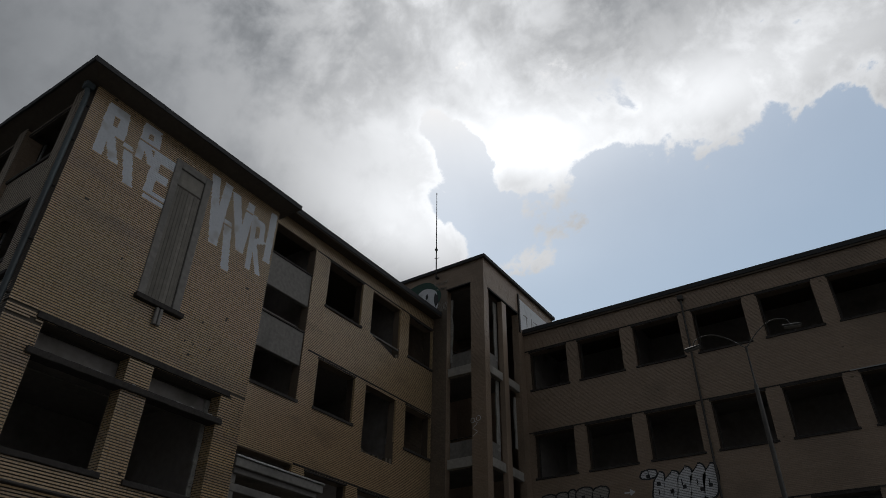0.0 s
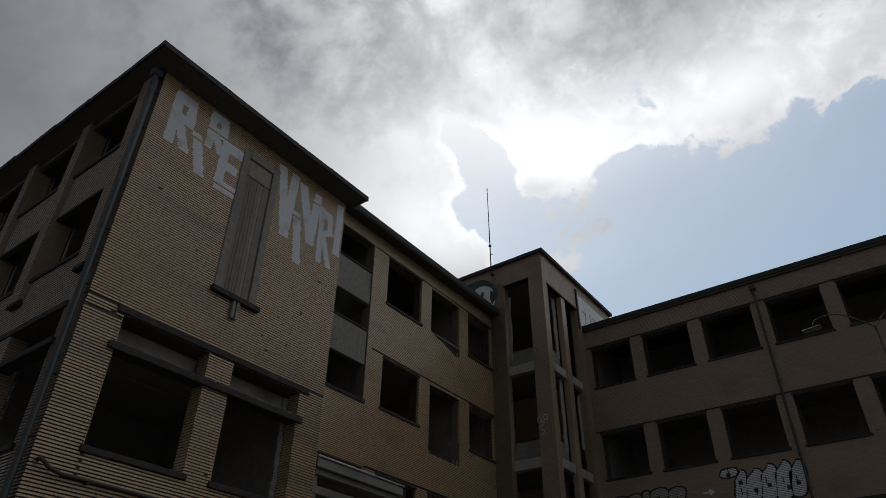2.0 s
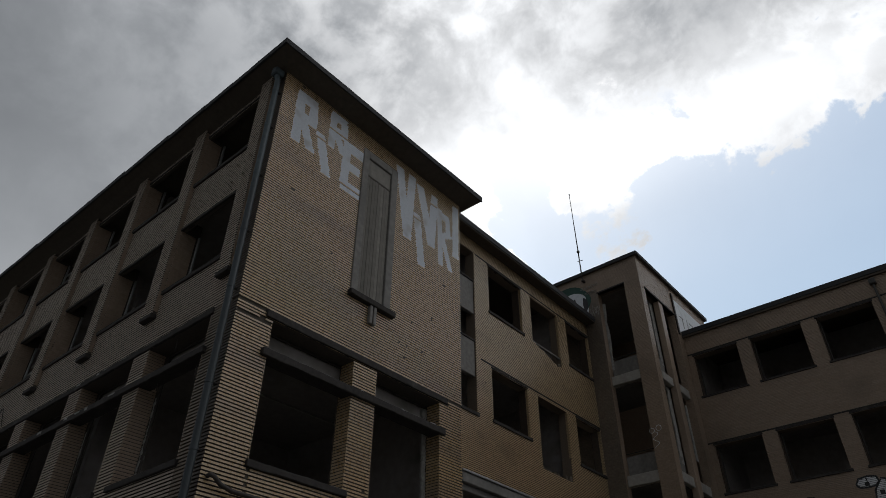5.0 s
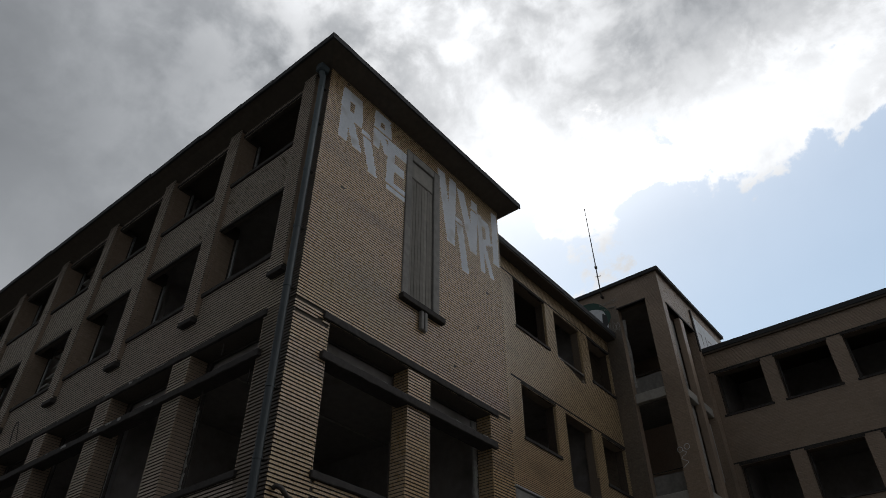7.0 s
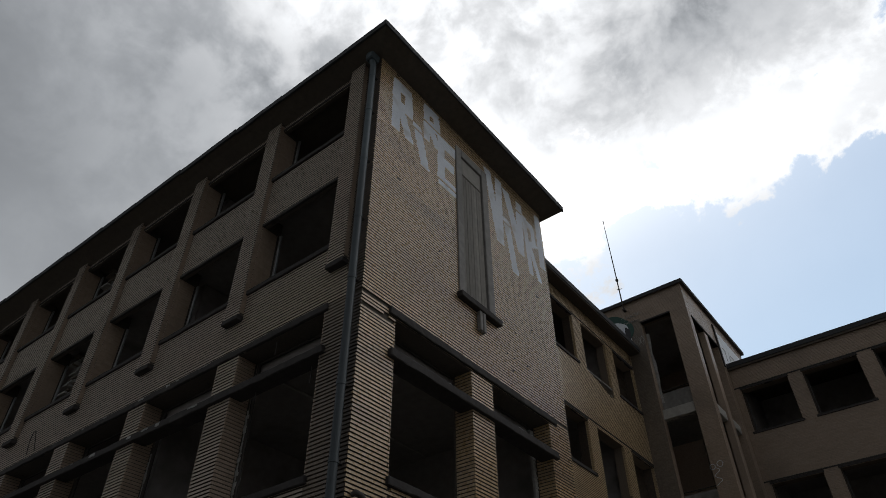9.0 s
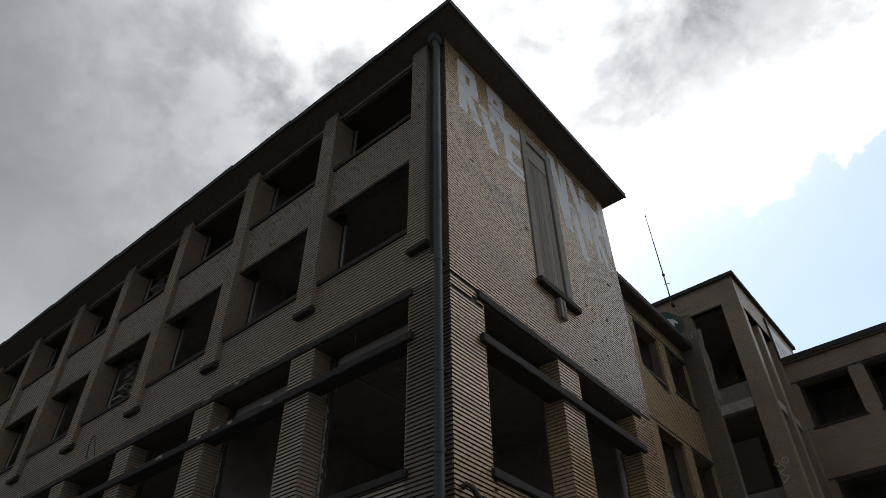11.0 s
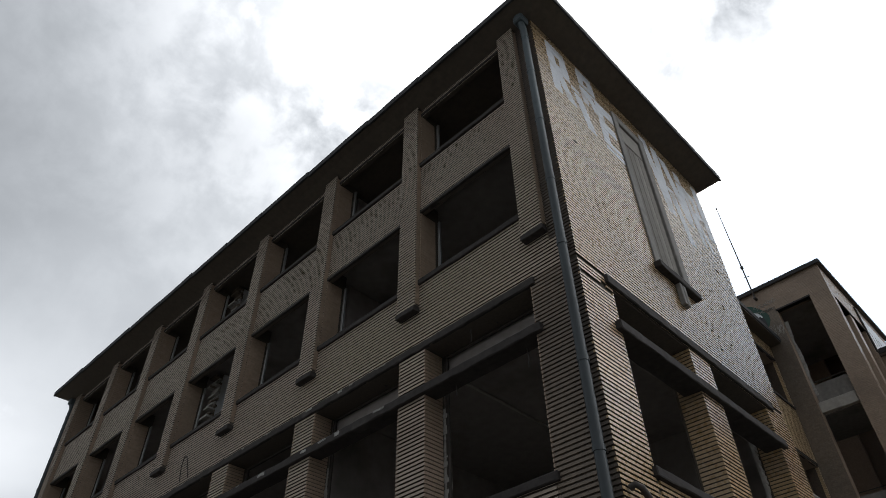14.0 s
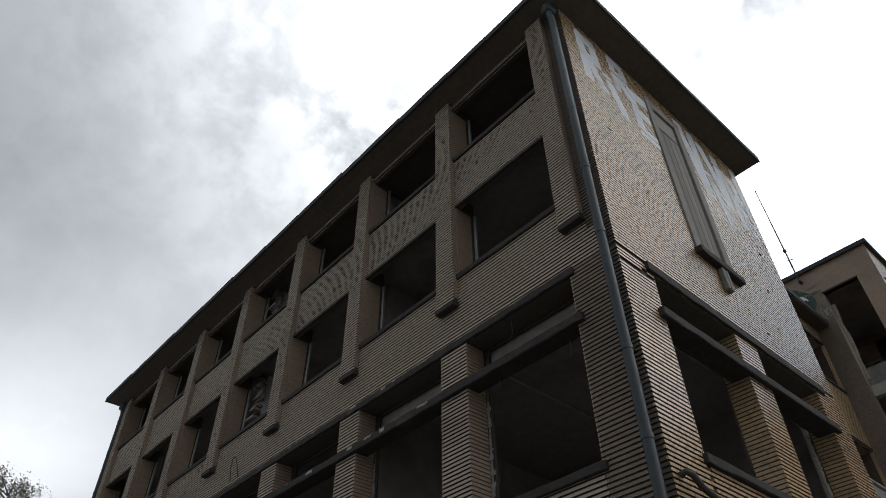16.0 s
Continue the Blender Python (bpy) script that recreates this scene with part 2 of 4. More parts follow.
# ---------------------------------------------------------------- mesh helpers
class Pile:
    """Boxes and other solids gathered into one mesh."""

    def __init__(self):
        self.v, self.f = [], []

    def box(self, x0, x1, y0, y1, z0, z1):
        x0, x1 = min(x0, x1), max(x0, x1)
        y0, y1 = min(y0, y1), max(y0, y1)
        n = len(self.v)
        self.v += [(x0, y0, z0), (x1, y0, z0), (x1, y1, z0), (x0, y1, z0), (x0, y0, z1), (x1, y0, z1), (x1, y1, z1), (x0, y1, z1)]
        self.f += [(n, n + 3, n + 2, n + 1), (n + 4, n + 5, n + 6, n + 7), (n, n + 1, n + 5, n + 4), (n + 1, n + 2, n + 6, n + 5), (n + 2, n + 3, n + 7, n + 6), (n + 3, n, n + 4, n + 7)]
        return self

    def on(self, face, u0, u1, n0, n1, z0, z1):
        """A box on a wall face: along it from u0 to u1, out of it from n0 to n1."""
        axis, at, s = face
        if axis == "x":
            return self.box(at + s * n0, at + s * n1, u0, u1, z0, z1)
        return self.box(u0, u1, at + s * n0, at + s * n1, z0, z1)

    def mesh(self, name):
        me = bpy.data.meshes.new(name)
        me.from_pydata(self.v, [], self.f)
        return me


def part(name, shape, material, parent=None, label="", kind="", beds=None):
    me = shape
    if isinstance(shape, Pile):
        me = shape.mesh(name)
    elif isinstance(shape, bmesh.types.BMesh):
        me = bpy.data.meshes.new(name)
        shape.to_mesh(me)
        shape.free()
    if material and not me.materials:
        me.materials.append(material)
        if beds:                                   # mortar left on the upper and lower faces, dark to paint the joints' shade
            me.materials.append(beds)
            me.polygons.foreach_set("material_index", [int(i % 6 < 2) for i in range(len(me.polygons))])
    ob = new(name, me)
    ob.parent = parent
    return tagged(ob, label, kind=kind)


def trim(x0, x1, y0, y1, z0, z1, edge=0.012, chips=0, seed=1):
    """A cut beam with worn edges; chips: how many cuts along its length at which it is knocked a little."""
    bm = bmesh.new()
    bmesh.ops.create_cube(bm, size=1.0)
    bmesh.ops.transform(bm, verts=bm.verts, matrix=Matrix.Translation(((x0 + x1) / 2, (y0 + y1) / 2, (z0 + z1) / 2)) @ Matrix.Diagonal((abs(x1 - x0), abs(y1 - y0), z1 - z0, 1)))
    if chips:
        long = [e for e in bm.edges if e.calc_length() > 0.9 * max(abs(x1 - x0), abs(y1 - y0))]
        bmesh.ops.subdivide_edges(bm, edges=long, cuts=chips, use_grid_fill=True)
    bmesh.ops.bevel(bm, geom=[e for e in bm.edges if e.calc_face_angle(0) > 1], offset=edge, segments=1, affect="EDGES")
    if chips:
        rnd = random.Random(seed)
        for v in bm.verts:
            v.co += Vector((rnd.uniform(-1, 1), rnd.uniform(-1, 1), rnd.uniform(-1, 1))) * min(edge * 0.5, 0.006)
    return bm


def tube(points, radius, sides=10, name="tube"):
    """A round tube along a line of points."""
    cu = bpy.data.curves.new(name, "CURVE")
    cu.dimensions, cu.bevel_depth, cu.bevel_resolution, cu.use_fill_caps = "3D", 1.0, max(1, sides // 4), True
    sp = cu.splines.new("POLY")
    sp.points.add(len(points) - 1)
    for q, p in zip(sp.points, points):
        q.co = (*p[:3], 1)
        q.radius = p[3] if len(p) > 3 else radius
    ob = bpy.data.objects.new(name, cu)
    me = bpy.data.meshes.new_from_object(ob)
    bpy.data.objects.remove(ob)
    bpy.data.curves.remove(cu)
    return me


def thing(name, label, category, at=(0, 0, 0), group="", kind=""):
    ob = new(name)
    ob.location = at
    return tagged(ob, label, category, group, kind)


def under(ob):
    """Keep a part where it was built, whatever the place of the Empty over it."""
    for o in ob.children:
        o.matrix_parent_inverse = ob.matrix_basis.inverted()


def blob(face, u, z, ru, rz, front, count=26, wob=0.12, seed=1, deep=0.004):
    """A flat painted shape with a rounded, uneven outline, as thick as a coat of paint."""
    rnd = random.Random(seed)
    ph = [rnd.uniform(0, 6.28) for _ in range(3)]
    axis, at, s = face
    bm = bmesh.new()
    ring = []
    for i in range(count):
        a = 2 * math.pi * i / count
        r = 1 + wob * (math.sin(2 * a + ph[0]) + 0.6 * math.sin(3 * a + ph[1]) + 0.4 * math.sin(5 * a + ph[2]))
        uu, zz = u + ru * r * math.cos(a), z + rz * r * math.sin(a)
        ring.append(bm.verts.new((at + s * front, uu, zz) if axis == "x" else (uu, at + s * front, zz)))
    f = bm.faces.new(ring)
    ext = bmesh.ops.extrude_face_region(bm, geom=[f])
    mv = Vector((s * deep, 0, 0)) if axis == "x" else Vector((0, s * deep, 0))
    bmesh.ops.translate(bm, verts=[e for e in ext["geom"] if isinstance(e, bmesh.types.BMVert)], vec=mv)
    return bm


# ---------------------------------------------------------------- brickwork
COURSE, BRICK_H, BRICK_L = 0.066, 0.039, 0.205


def clear(u0, u1, cuts):
    """What the cuts leave of the stretch from u0 to u1."""
    left, at = [], u0
    for a, b in sorted(cuts):
        if b <= at or a >= u1:
            continue
        if a > at:
            left.append((at, a))
        at = max(at, b)
    if at < u1:
        left.append((at, u1))
    return left


def lay(pile, face, u0, u1, z0, z1, holes=(), back=-0.03, front=0.0, rnd=random.Random(3), long=BRICK_L, skip=None, tall=BRICK_H):
    """Courses of bricks on a wall face, broken by holes (u0, u1, z0, z1)."""
    for i in range(math.floor(z0 / COURSE), math.ceil(z1 / COURSE)):
        lo = i * COURSE + 0.5 * (COURSE - tall)
        hi = lo + tall
        if lo < z0 - 0.001 or hi > z1 + 0.03:
            continue
        mid = 0.5 * (lo + hi)
        for a, b in clear(u0, u1, [(h[0], h[1]) for h in holes if h[2] < mid < h[3]]):
            shift = (i % 2) * 0.5 * long
            k = math.floor((a - shift) / long)
            while k * long + shift < b:
                p, q = max(a, k * long + shift + 0.0005), min(b, (k + 1) * long + shift - 0.0005)
                k += 1
                if q - p > 0.02 and not (skip and skip(0.5 * (p + q), mid)):
                    pile.on(face, p, q, back, front + rnd.uniform(-0.0004, 0.0004), lo, hi)


def backing(pile, face, u0, u1, z0, z1, holes=(), deep=0.45, skin=0.03):
    """The wall behind its bricks, with the holes cut through."""
    levels = sorted({z0, z1, *[z for h in holes for z in h[2:4] if z0 < z < z1]})
    for a, b in zip(levels, levels[1:]):
        mid = 0.5 * (a + b)
        for p, q in clear(u0, u1, [(h[0], h[1]) for h in holes if h[2] < mid < h[3]]):
            pile.on(face, p, q, -deep, -skin, a, b)


def jambs(pile, face, hole, deep, tall=BRICK_H):
    """Bricks up both sides of an opening."""
    axis, at, s = face
    u0, u1, z0, z1 = hole[:4]
    far = at - s * deep
    for u, turn in ((u0, 1), (u1, -1)):
        lay(pile, ("y" if axis == "x" else "x", u, turn), min(at - s * 0.001, far), max(at - s * 0.001, far), z0, z1, back=-0.002, front=0.016, tall=tall)


# ---------------------------------------------------------------- ground
g = Pile()
g.v, g.f = [(-900, -900, 0), (900, -900, 0), (900, 900, 0), (-900, 900, 0)], [(0, 1, 2, 3)]
tagged(part("ground", g, ASPHALT), "grey worn concrete yard", "ground", kind="structure")

# ---------------------------------------------------------------- office block
GX, FY = -14.92, 5.33               # gable face, long face
END_X, BACK_Y = -36.75, 12.11
EAVE = 15.34
GABLE, LONG = ("x", GX, 1), ("y", FY, -1)
office = thing("office_block", "derelict four-storey block of buff ribbed brick with empty windows", "building", (-25, 8.7, 0))

# gable wall
g_windows = [(6.17, 8.41, 5.80, 8.58), (9.08, 11.27, 5.80, 8.58)]
niche = (8.06, 9.36, 10.25, 14.80)
pocks = [(6.04, 6.17, 11.93, 12.03), (11.33, 11.46, 12.01, 12.10), (10.54, 10.62, 9.66, 9.73), (10.42, 10.50, 12.70, 12.76), (5.84, 5.95, 15.22, 15.28), (5.88, 6.02, 8.46, 8.58), (11.48, 11.62, 8.55, 8.66), (8.90, 9.0, 5.88, 5.94), (7.4, 7.46, 10.9, 10.96), (9.9, 9.96, 11.2, 11.25)]
rnd = random.Random(31)
for _ in range(6):
    u, z = rnd.uniform(9.7, 11.9), rnd.uniform(9.2, 12.6)
    w = rnd.uniform(0.04, 0.11)
    pocks.append((u, u + w, z, z + rnd.uniform(0.04, 0.07)))
slit = (FY, BACK_Y, 8.745, 8.78)
corner_bricks = lambda u, z: u < 6.17 and 5.2 < z < 8.5
pile = Pile()
backing(pile, GABLE, FY + 0.45, BACK_Y, 0, EAVE, g_windows)
pile.on(GABLE, FY + 0.03, FY + 0.45, -0.45, -0.03, 0, EAVE)
gable_wall = part("gable_wall", pile, MORTAR, office, "buff brick end wall with raked dark joints")
pile = Pile()
lay(pile, GABLE, FY, BACK_Y, 0, EAVE, g_windows + [niche, slit] + pocks, skip=corner_bricks)
for h in g_windows:
    jambs(pile, GABLE, h, 0.40, 0.048)
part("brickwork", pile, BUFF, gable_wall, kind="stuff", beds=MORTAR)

# long wall
PITCH = 2.98
pil = [(-18.65 - PITCH * k, -18.19 - PITCH * k) for k in range(7)]
low = [(-18.66 - PITCH * k, -18.06 - PITCH * k) for k in range(7)]
f_low = [(low[0][1], -15.77)] + [(low[k][1], low[k - 1][0]) for k in range(1, 7)]
f_up = [(pil[0][1], -15.79)] + [(pil[k][1], pil[k - 1][0]) for k in range(1, 7)]
long_holes = [(a, b, 5.75, 8.65) for a, b in f_low] + [(a, b, 10.19, 11.95) for a, b in f_up] + [(a, b, 13.45, 15.14) for a, b in f_up]
pile = Pile()
backing(pile, LONG, END_X, GX - 0.45, 0, 9.2, long_holes)
backing(pile, LONG, END_X, GX - 0.45, 9.2, EAVE, long_holes, 0.11)
for a, b in [(-15.79, GX - 0.46)] + pil:
    pile.box(a + 0.001, b - 0.001, FY + 0.105, FY + 0.50, 9.21, EAVE - 0.002)
long_wall = part("long_wall", pile, MORTAR, office, "buff brick side wall with three rows of empty windows")
pile = Pile()
lay(pile, LONG, END_X, -15.13, 0, EAVE, long_holes + [(-15.72, GX, 8.745, 8.78), (-16.4, -16.28, 5.0, 5.05), (-15.345, -15.1, 9.3, EAVE + 1), (-15.771, -15.1, 0, 8.745)])
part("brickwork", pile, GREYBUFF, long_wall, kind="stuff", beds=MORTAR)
# duller, darker brick than the wall face up both sides of each opening
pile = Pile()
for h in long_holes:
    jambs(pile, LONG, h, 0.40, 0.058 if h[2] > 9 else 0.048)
part("reveal_bricks", pile, DULL, long_wall, "duller brown bricks up the sides of the openings", kind="stuff")
# much darker bricks in the strip beside the drainpipe
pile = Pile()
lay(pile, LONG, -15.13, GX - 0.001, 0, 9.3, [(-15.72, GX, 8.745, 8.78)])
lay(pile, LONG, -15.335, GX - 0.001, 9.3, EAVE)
# lower corner pier in a darker brown brick than the wall
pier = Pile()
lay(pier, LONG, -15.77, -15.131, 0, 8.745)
part("sooted_bricks", pier, DARKBROWN, long_wall, "lower corner pier in darker brown brick", kind="stuff")
part("stained_bricks", pile, DARKSTRIP, long_wall, "much darker bricks beside the drainpipe", kind="stuff")
pile = Pile()
pile.box(END_X, END_X + 0.4, FY + 0.45, BACK_Y, 0, EAVE)
part("far_end_wall", pile, DULL, office)
pile = Pile()
pile.box(END_X, GX - 0.45, BACK_Y - 0.3, BACK_Y - 0.003, 0, EAVE)
part("back_wall", pile, PLASTER, office)

# pilasters
for k, (a, b) in enumerate([(-15.75, -15.34)] + pil):
    pile = Pile()
    pile.box(a + 0.018, b - 0.018, FY - 0.11, FY - 0.004, 9.58, EAVE - 0.004)
    pilaster = part("pilaster", pile, MORTAR, office)
    pile = Pile()
    face = ("y", FY - 0.13, -1)
    lay(pile, face, a, b, 9.58, EAVE)
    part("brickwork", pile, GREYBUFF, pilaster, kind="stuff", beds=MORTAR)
    # pilaster sides in a duller, darker brick than the front
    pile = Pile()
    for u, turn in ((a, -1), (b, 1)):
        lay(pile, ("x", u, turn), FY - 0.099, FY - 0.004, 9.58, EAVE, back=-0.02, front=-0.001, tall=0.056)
    part("side_bricks", pile, DULL, pilaster, "duller brown bricks on both sides", kind="stuff")
    part("corbel", trim(a - 0.015, b + 0.015, FY - 0.15, FY - 0.002, 9.46, 9.575, 0.012, 2, k), STONE, pilaster, "dark stone corbel")

# windows: sill, lintel and what is left of the frame
def opening_set(parent, face, hole, sill=0.11, head=0.075, out=0.05, stub=True, deep=0.33, material=STONE, lined=False, lintel=True):
    axis, at, s = face
    u0, u1, z0, z1 = hole[:4]

    def piece(a, b, n0, n1, lo, hi, edge=0.01, chips=0):
        p, q = at + s * n0, at + s * n1
        return trim(min(p, q), max(p, q), a, b, lo, hi, edge, chips, int(100 * (a + 50))) if axis == "x" else trim(a, b, min(p, q), max(p, q), lo, hi, edge, chips, int(100 * (a + 50)))

    win = part("window", piece(u0 + 0.055, u0 + 0.12, -deep - 0.05, -deep, z0 + 0.01, z1 - 0.01, 0.006), GALV if stub else IRON, parent, "window opening with its glazing gone")
    part("sill", piece(u0 - 0.04, u1 + 0.06, 0.02 - deep, out, z0 - sill, z0 - 0.002, 0.012, 6), material, win)
    if lintel:
        part("lintel", piece(u0 - 0.02, u1 + 0.02, -0.09, 0.025, z1 + 0.002, z1 + head, 0.01, 6), material, win)
    if lined:
        for a, b in ((u0 + 0.017, u0 + 0.05), (u1 - 0.05, u1 - 0.017)):
            part("reveal_board", piece(a, b, -0.44, -0.11, z0 + 0.004, z1 - 0.004, 0.004), DARKWOOD, win, "dark brown reveal board")
    if not lintel:
        part("head_frame", piece(u0 + 0.105, u1 - 0.02, -deep - 0.05, -deep, z1 - 0.055, z1 - 0.006, 0.006), IRON, win)
    return win


for h in long_holes:
    if h[2] > 9:
        opening_set(office, LONG, h, deep=0.42)
    else:
        opening_set(office, LONG, h, sill=0.12, out=0.06, deep=0.42, lintel=False, stub=False)
for h in g_windows:
    opening_set(office, GABLE, h, sill=0.13, out=0.07, deep=0.42, lintel=False, stub=False)

# beams across the tall windows
part("lintel_beam", trim(GX - 0.34, GX + 0.05, 6.0, 11.52, 8.60, 8.76, 0.014, 40, 3), STONE, office, "dark stained lintel beam")
part("transom_beam", trim(GX - 0.30, GX + 0.09, 6.03, 11.40, 7.77, 7.93, 0.014, 40, 4), STONE, office, "dark stained transom beam")
beam = part("lintel_beam", trim(END_X + 0.3, -15.70, FY - 0.03, FY + 0.36, 8.655, 8.80, 0.014, 140, 5), STONE, office, "dark stained lintel beam with chipped white edge")
bar = part("transom_beam", trim(END_X + 0.3, -15.66, FY - 0.08, FY + 0.26, 7.77, 7.92, 0.014, 140, 6), STONE, office, "dark stained transom beam with chipped white edge")
rnd = random.Random(8)
for owner, z, y in ((beam, 8.805, FY - 0.034), (bar, 7.925, FY - 0.084)):
    for x in (-19.2, -20.1, -20.55, -21.3, -22.6, -23.4):
        x += rnd.uniform(-0.2, 0.2)
        w = rnd.uniform(0.12, 0.35)
        part("spalled_edge", trim(x, x + w, y - 0.004, y + 0.06, z - rnd.uniform(0.05, 0.12), z, 0.03, 5, int(-x * 10)), SPALL, owner, "chipped white edge")

for h in g_windows:
    part("blind_box", trim(GX - 0.56, GX - 0.50, h[0] - 0.05, h[1] + 0.05, 8.10, 8.72, 0.01, 6, int(h[0] * 9)), PLASTER, office, "dirty plastered blind box over the transom")
for h in f_low[:2]:
    part("blind_box", trim(h[0] - 0.05, h[1] + 0.05, FY + 0.50, FY + 0.56, 8.10, 8.74, 0.01, 6, int(-h[0] * 9)), PLASTER, office, "dirty plastered blind box over the transom")
for y, z, w in ((7.62, 7.934, 0.16), (8.62, 7.934, 0.10), (9.9, 7.934, 0.22), (10.35, 7.934, 0.12), (10.9, 7.934, 0.18)):
    part("loose_plaster", trim(GX - 0.05, GX + 0.05, y, y + w, z, z + 0.035, 0.012, 2, int(y * 9)), SPALL, office, "crumbled white plaster left on the transom")

# floors, ceilings and inner walls
for z0, z1 in ((5.20, 5.45), (9.02, 9.30), (12.35, 12.62)):
    pile = Pile()
    pile.box(END_X + 0.41, GX - 0.46, FY + (0.12 if z0 > 9 else 0.46), BACK_Y - 0.31, z0, z1)
    part("floor_slab", pile, PLASTER, office)
for x in (-21.45, -33.3):
    for z0, z1 in ((5.46, 9.01), (9.31, 12.34), (12.63, EAVE)):
        part("inner_wall", Pile().box(x - 0.1, x + 0.1, FY + 0.75, BACK_Y - 0.32, z0, z1), PLASTER, office)
for z0, z1 in ((9.31, 12.34), (12.63, EAVE)):
    pile, rnd = Pile(), random.Random(int(z0))
    pile.box(-26.90, -26.68, FY + 0.68, BACK_Y - 0.32, z0, z1)
    wall = part("inner_wall", pile, WHITEWASH, office, "whitewashed partition with a torn brick end")
    pale, dark, z, k = Pile(), Pile(), z0, 0
    while z < z1 - 0.1:
        d = rnd.choice((0.0, 0.02, 0.09, 0.13)) if k % 2 else rnd.uniform(0.12, 0.19)
        w = rnd.uniform(-0.02, 0.10)
        pile = pale if rnd.random() < 0.62 else dark
        pile.box(-26.92 - rnd.uniform(0, 0.10), -26.66 + w, FY + 0.46 + d, FY + 0.678, z + 0.01, z + 0.064)
        if k % 3 == 0:
            dark.box(-26.80, -26.72 + rnd.uniform(0, 0.05), FY + 0.44 + d, FY + 0.60, z + 0.004, z + 0.03)
        z, k = z + 0.066, k + 1
    part("torn_end", pale, TORN, wall, "torn toothed brick end", kind="stuff")
    part("torn_core", dark, RUBBLE, wall, "dark broken bricks in the torn end", kind="stuff")
part("ceiling_conduit", tube([(-18.7, FY + 0.6, 8.985), (-18.7, 11.7, 8.985)], 0.025, 8), PALE_CONCRETE, office)
part("wire_loop", tube([(-26.15, FY - 0.01, 8.92), (-26.13, FY - 0.06, 9.25), (-26.05, FY - 0.08, 9.44), (-25.93, FY - 0.08, 9.44), (-25.82, FY - 0.06, 9.2), (-25.78, FY - 0.01, 8.92)], 0.012, 6), IRON, office, "bent iron loop")
for x, z, d in ((-16.05, 7.72, 0.3), (-17.45, 7.72, 0.16), (-17.1, 8.6, 0.25)):
    part("hanging_wire", tube([(x, FY + 0.1, z), (x + 0.01, FY + 0.1, z - 0.5 * d), (x - 0.01, FY + 0.11, z - d)], 0.009, 6), IRON, office)
rnd = random.Random(5)
for x0, y0, along, zt in ((-18.03, FY + 0.41, "f", 7.68), (-21.02, FY + 0.41, "f", 7.68), (GX - 0.42, 8.98, "g", 8.5), (GX - 0.42, 11.3, "g", 8.5)):
    pile, z = Pile(), 5.80
    while z < zt:
        h, w = rnd.uniform(0.025, 0.07), 0.05 + 0.05 * noise.noise((4.0 * z, x0, 0.0)) + rnd.uniform(0, 0.012)
        if along == "f":
            pile.box(x0 - 0.03, x0 + w, y0 + rnd.uniform(0, 0.03), y0 + 0.07, z, min(zt, z + h))
        else:
            pile.box(x0 - 0.07, x0 - rnd.uniform(0, 0.03), y0 - 0.1 - w, y0 + 0.06, z, min(zt, z + h))
        z += h
    part("torn_plaster", pile, TORN, office, "torn pale plaster edge", kind="stuff")

# roof
pile = Pile()
x0, x1, y0, y1 = END_X - 0.45, GX + 0.55, FY - 0.50, BACK_Y + 0.39
rim = [(x0, y0 - 0.2), (x1, y0), (x1, y1), (x0, y1)]
foot = [(END_X, FY), (GX, FY), (GX, BACK_Y), (END_X, BACK_Y)]
pile.v = [(*q, 15.56) for q in rim] + [(*q, 15.50) for q in rim] + [(*q, EAVE + 0.004) for q in foot]
pile.f = [(0, 1, 2, 3), (11, 10, 9, 8)] + [(i + 4, (i + 1) % 4 + 4, (i + 1) % 4, i) for i in range(4)] + [(i + 8, (i + 1) % 4 + 8, (i + 1) % 4 + 4, i + 4) for i in range(4)]
roof = part("roof", pile, SOFFIT, office, "flat roof with a wide brown soffit")
pile = Pile()
pile.box(END_X - 0.47, GX + 0.57, FY - 0.49, BACK_Y + 0.41, 15.564, 15.60)
pile.v = [(x, y - (0.2 if y < FY and x < -30 else 0.0), z) for x, y, z in pile.v]
part("roof_felt", pile, FELT, roof)
rnd = random.Random(2)
x = END_X - 0.48
while x < GX + 0.58:
    e = min(GX + 0.585, x + rnd.uniform(1.2, 2.4))
    dz = rnd.uniform(-0.012, 0.012)
    skew = 0.2 * (GX + 0.5 - 0.5 * (x + e)) / (GX - END_X)
    part("fascia", trim(x, e - 0.004, FY - 0.545 - skew, FY - 0.49 - skew, 15.485 + dz, 15.66 + dz, 0.008, 4, int(-x * 7)), FELT, roof)
    x = e
y = FY - 0.503
while y < BACK_Y + 0.41:
    e = min(BACK_Y + 0.42, y + rnd.uniform(1.6, 2.6))
    part("fascia", trim(GX + 0.553, GX + 0.59, y, e - 0.004, 15.485, 15.66 + rnd.uniform(-0.008, 0.008), 0.008, 4, int(y * 7)), FELT, roof)
    y = e

# boarded stair window in the gable
bw = part("boarded_window", trim(GX - 0.30, GX - 0.05, 8.07, 9.35, 10.26, 14.79, 0.01), GREYWOOD, office, "tall narrow window boarded up with grey planks")
for a, b, lo, hi in ((8.06, 8.27, 10.25, 14.80), (9.13, 9.36, 10.25, 14.80), (8.272, 9.128, 14.55, 14.80)):
    part("surround", trim(GX - 0.2, GX + 0.035, a, b, lo, hi, 0.012), CONCRETE, bw)
part("top_board", trim(GX - 0.05, GX - 0.015, 8.28, 9.12, 13.99, 14.545, 0.006), GREYWOOD, bw)
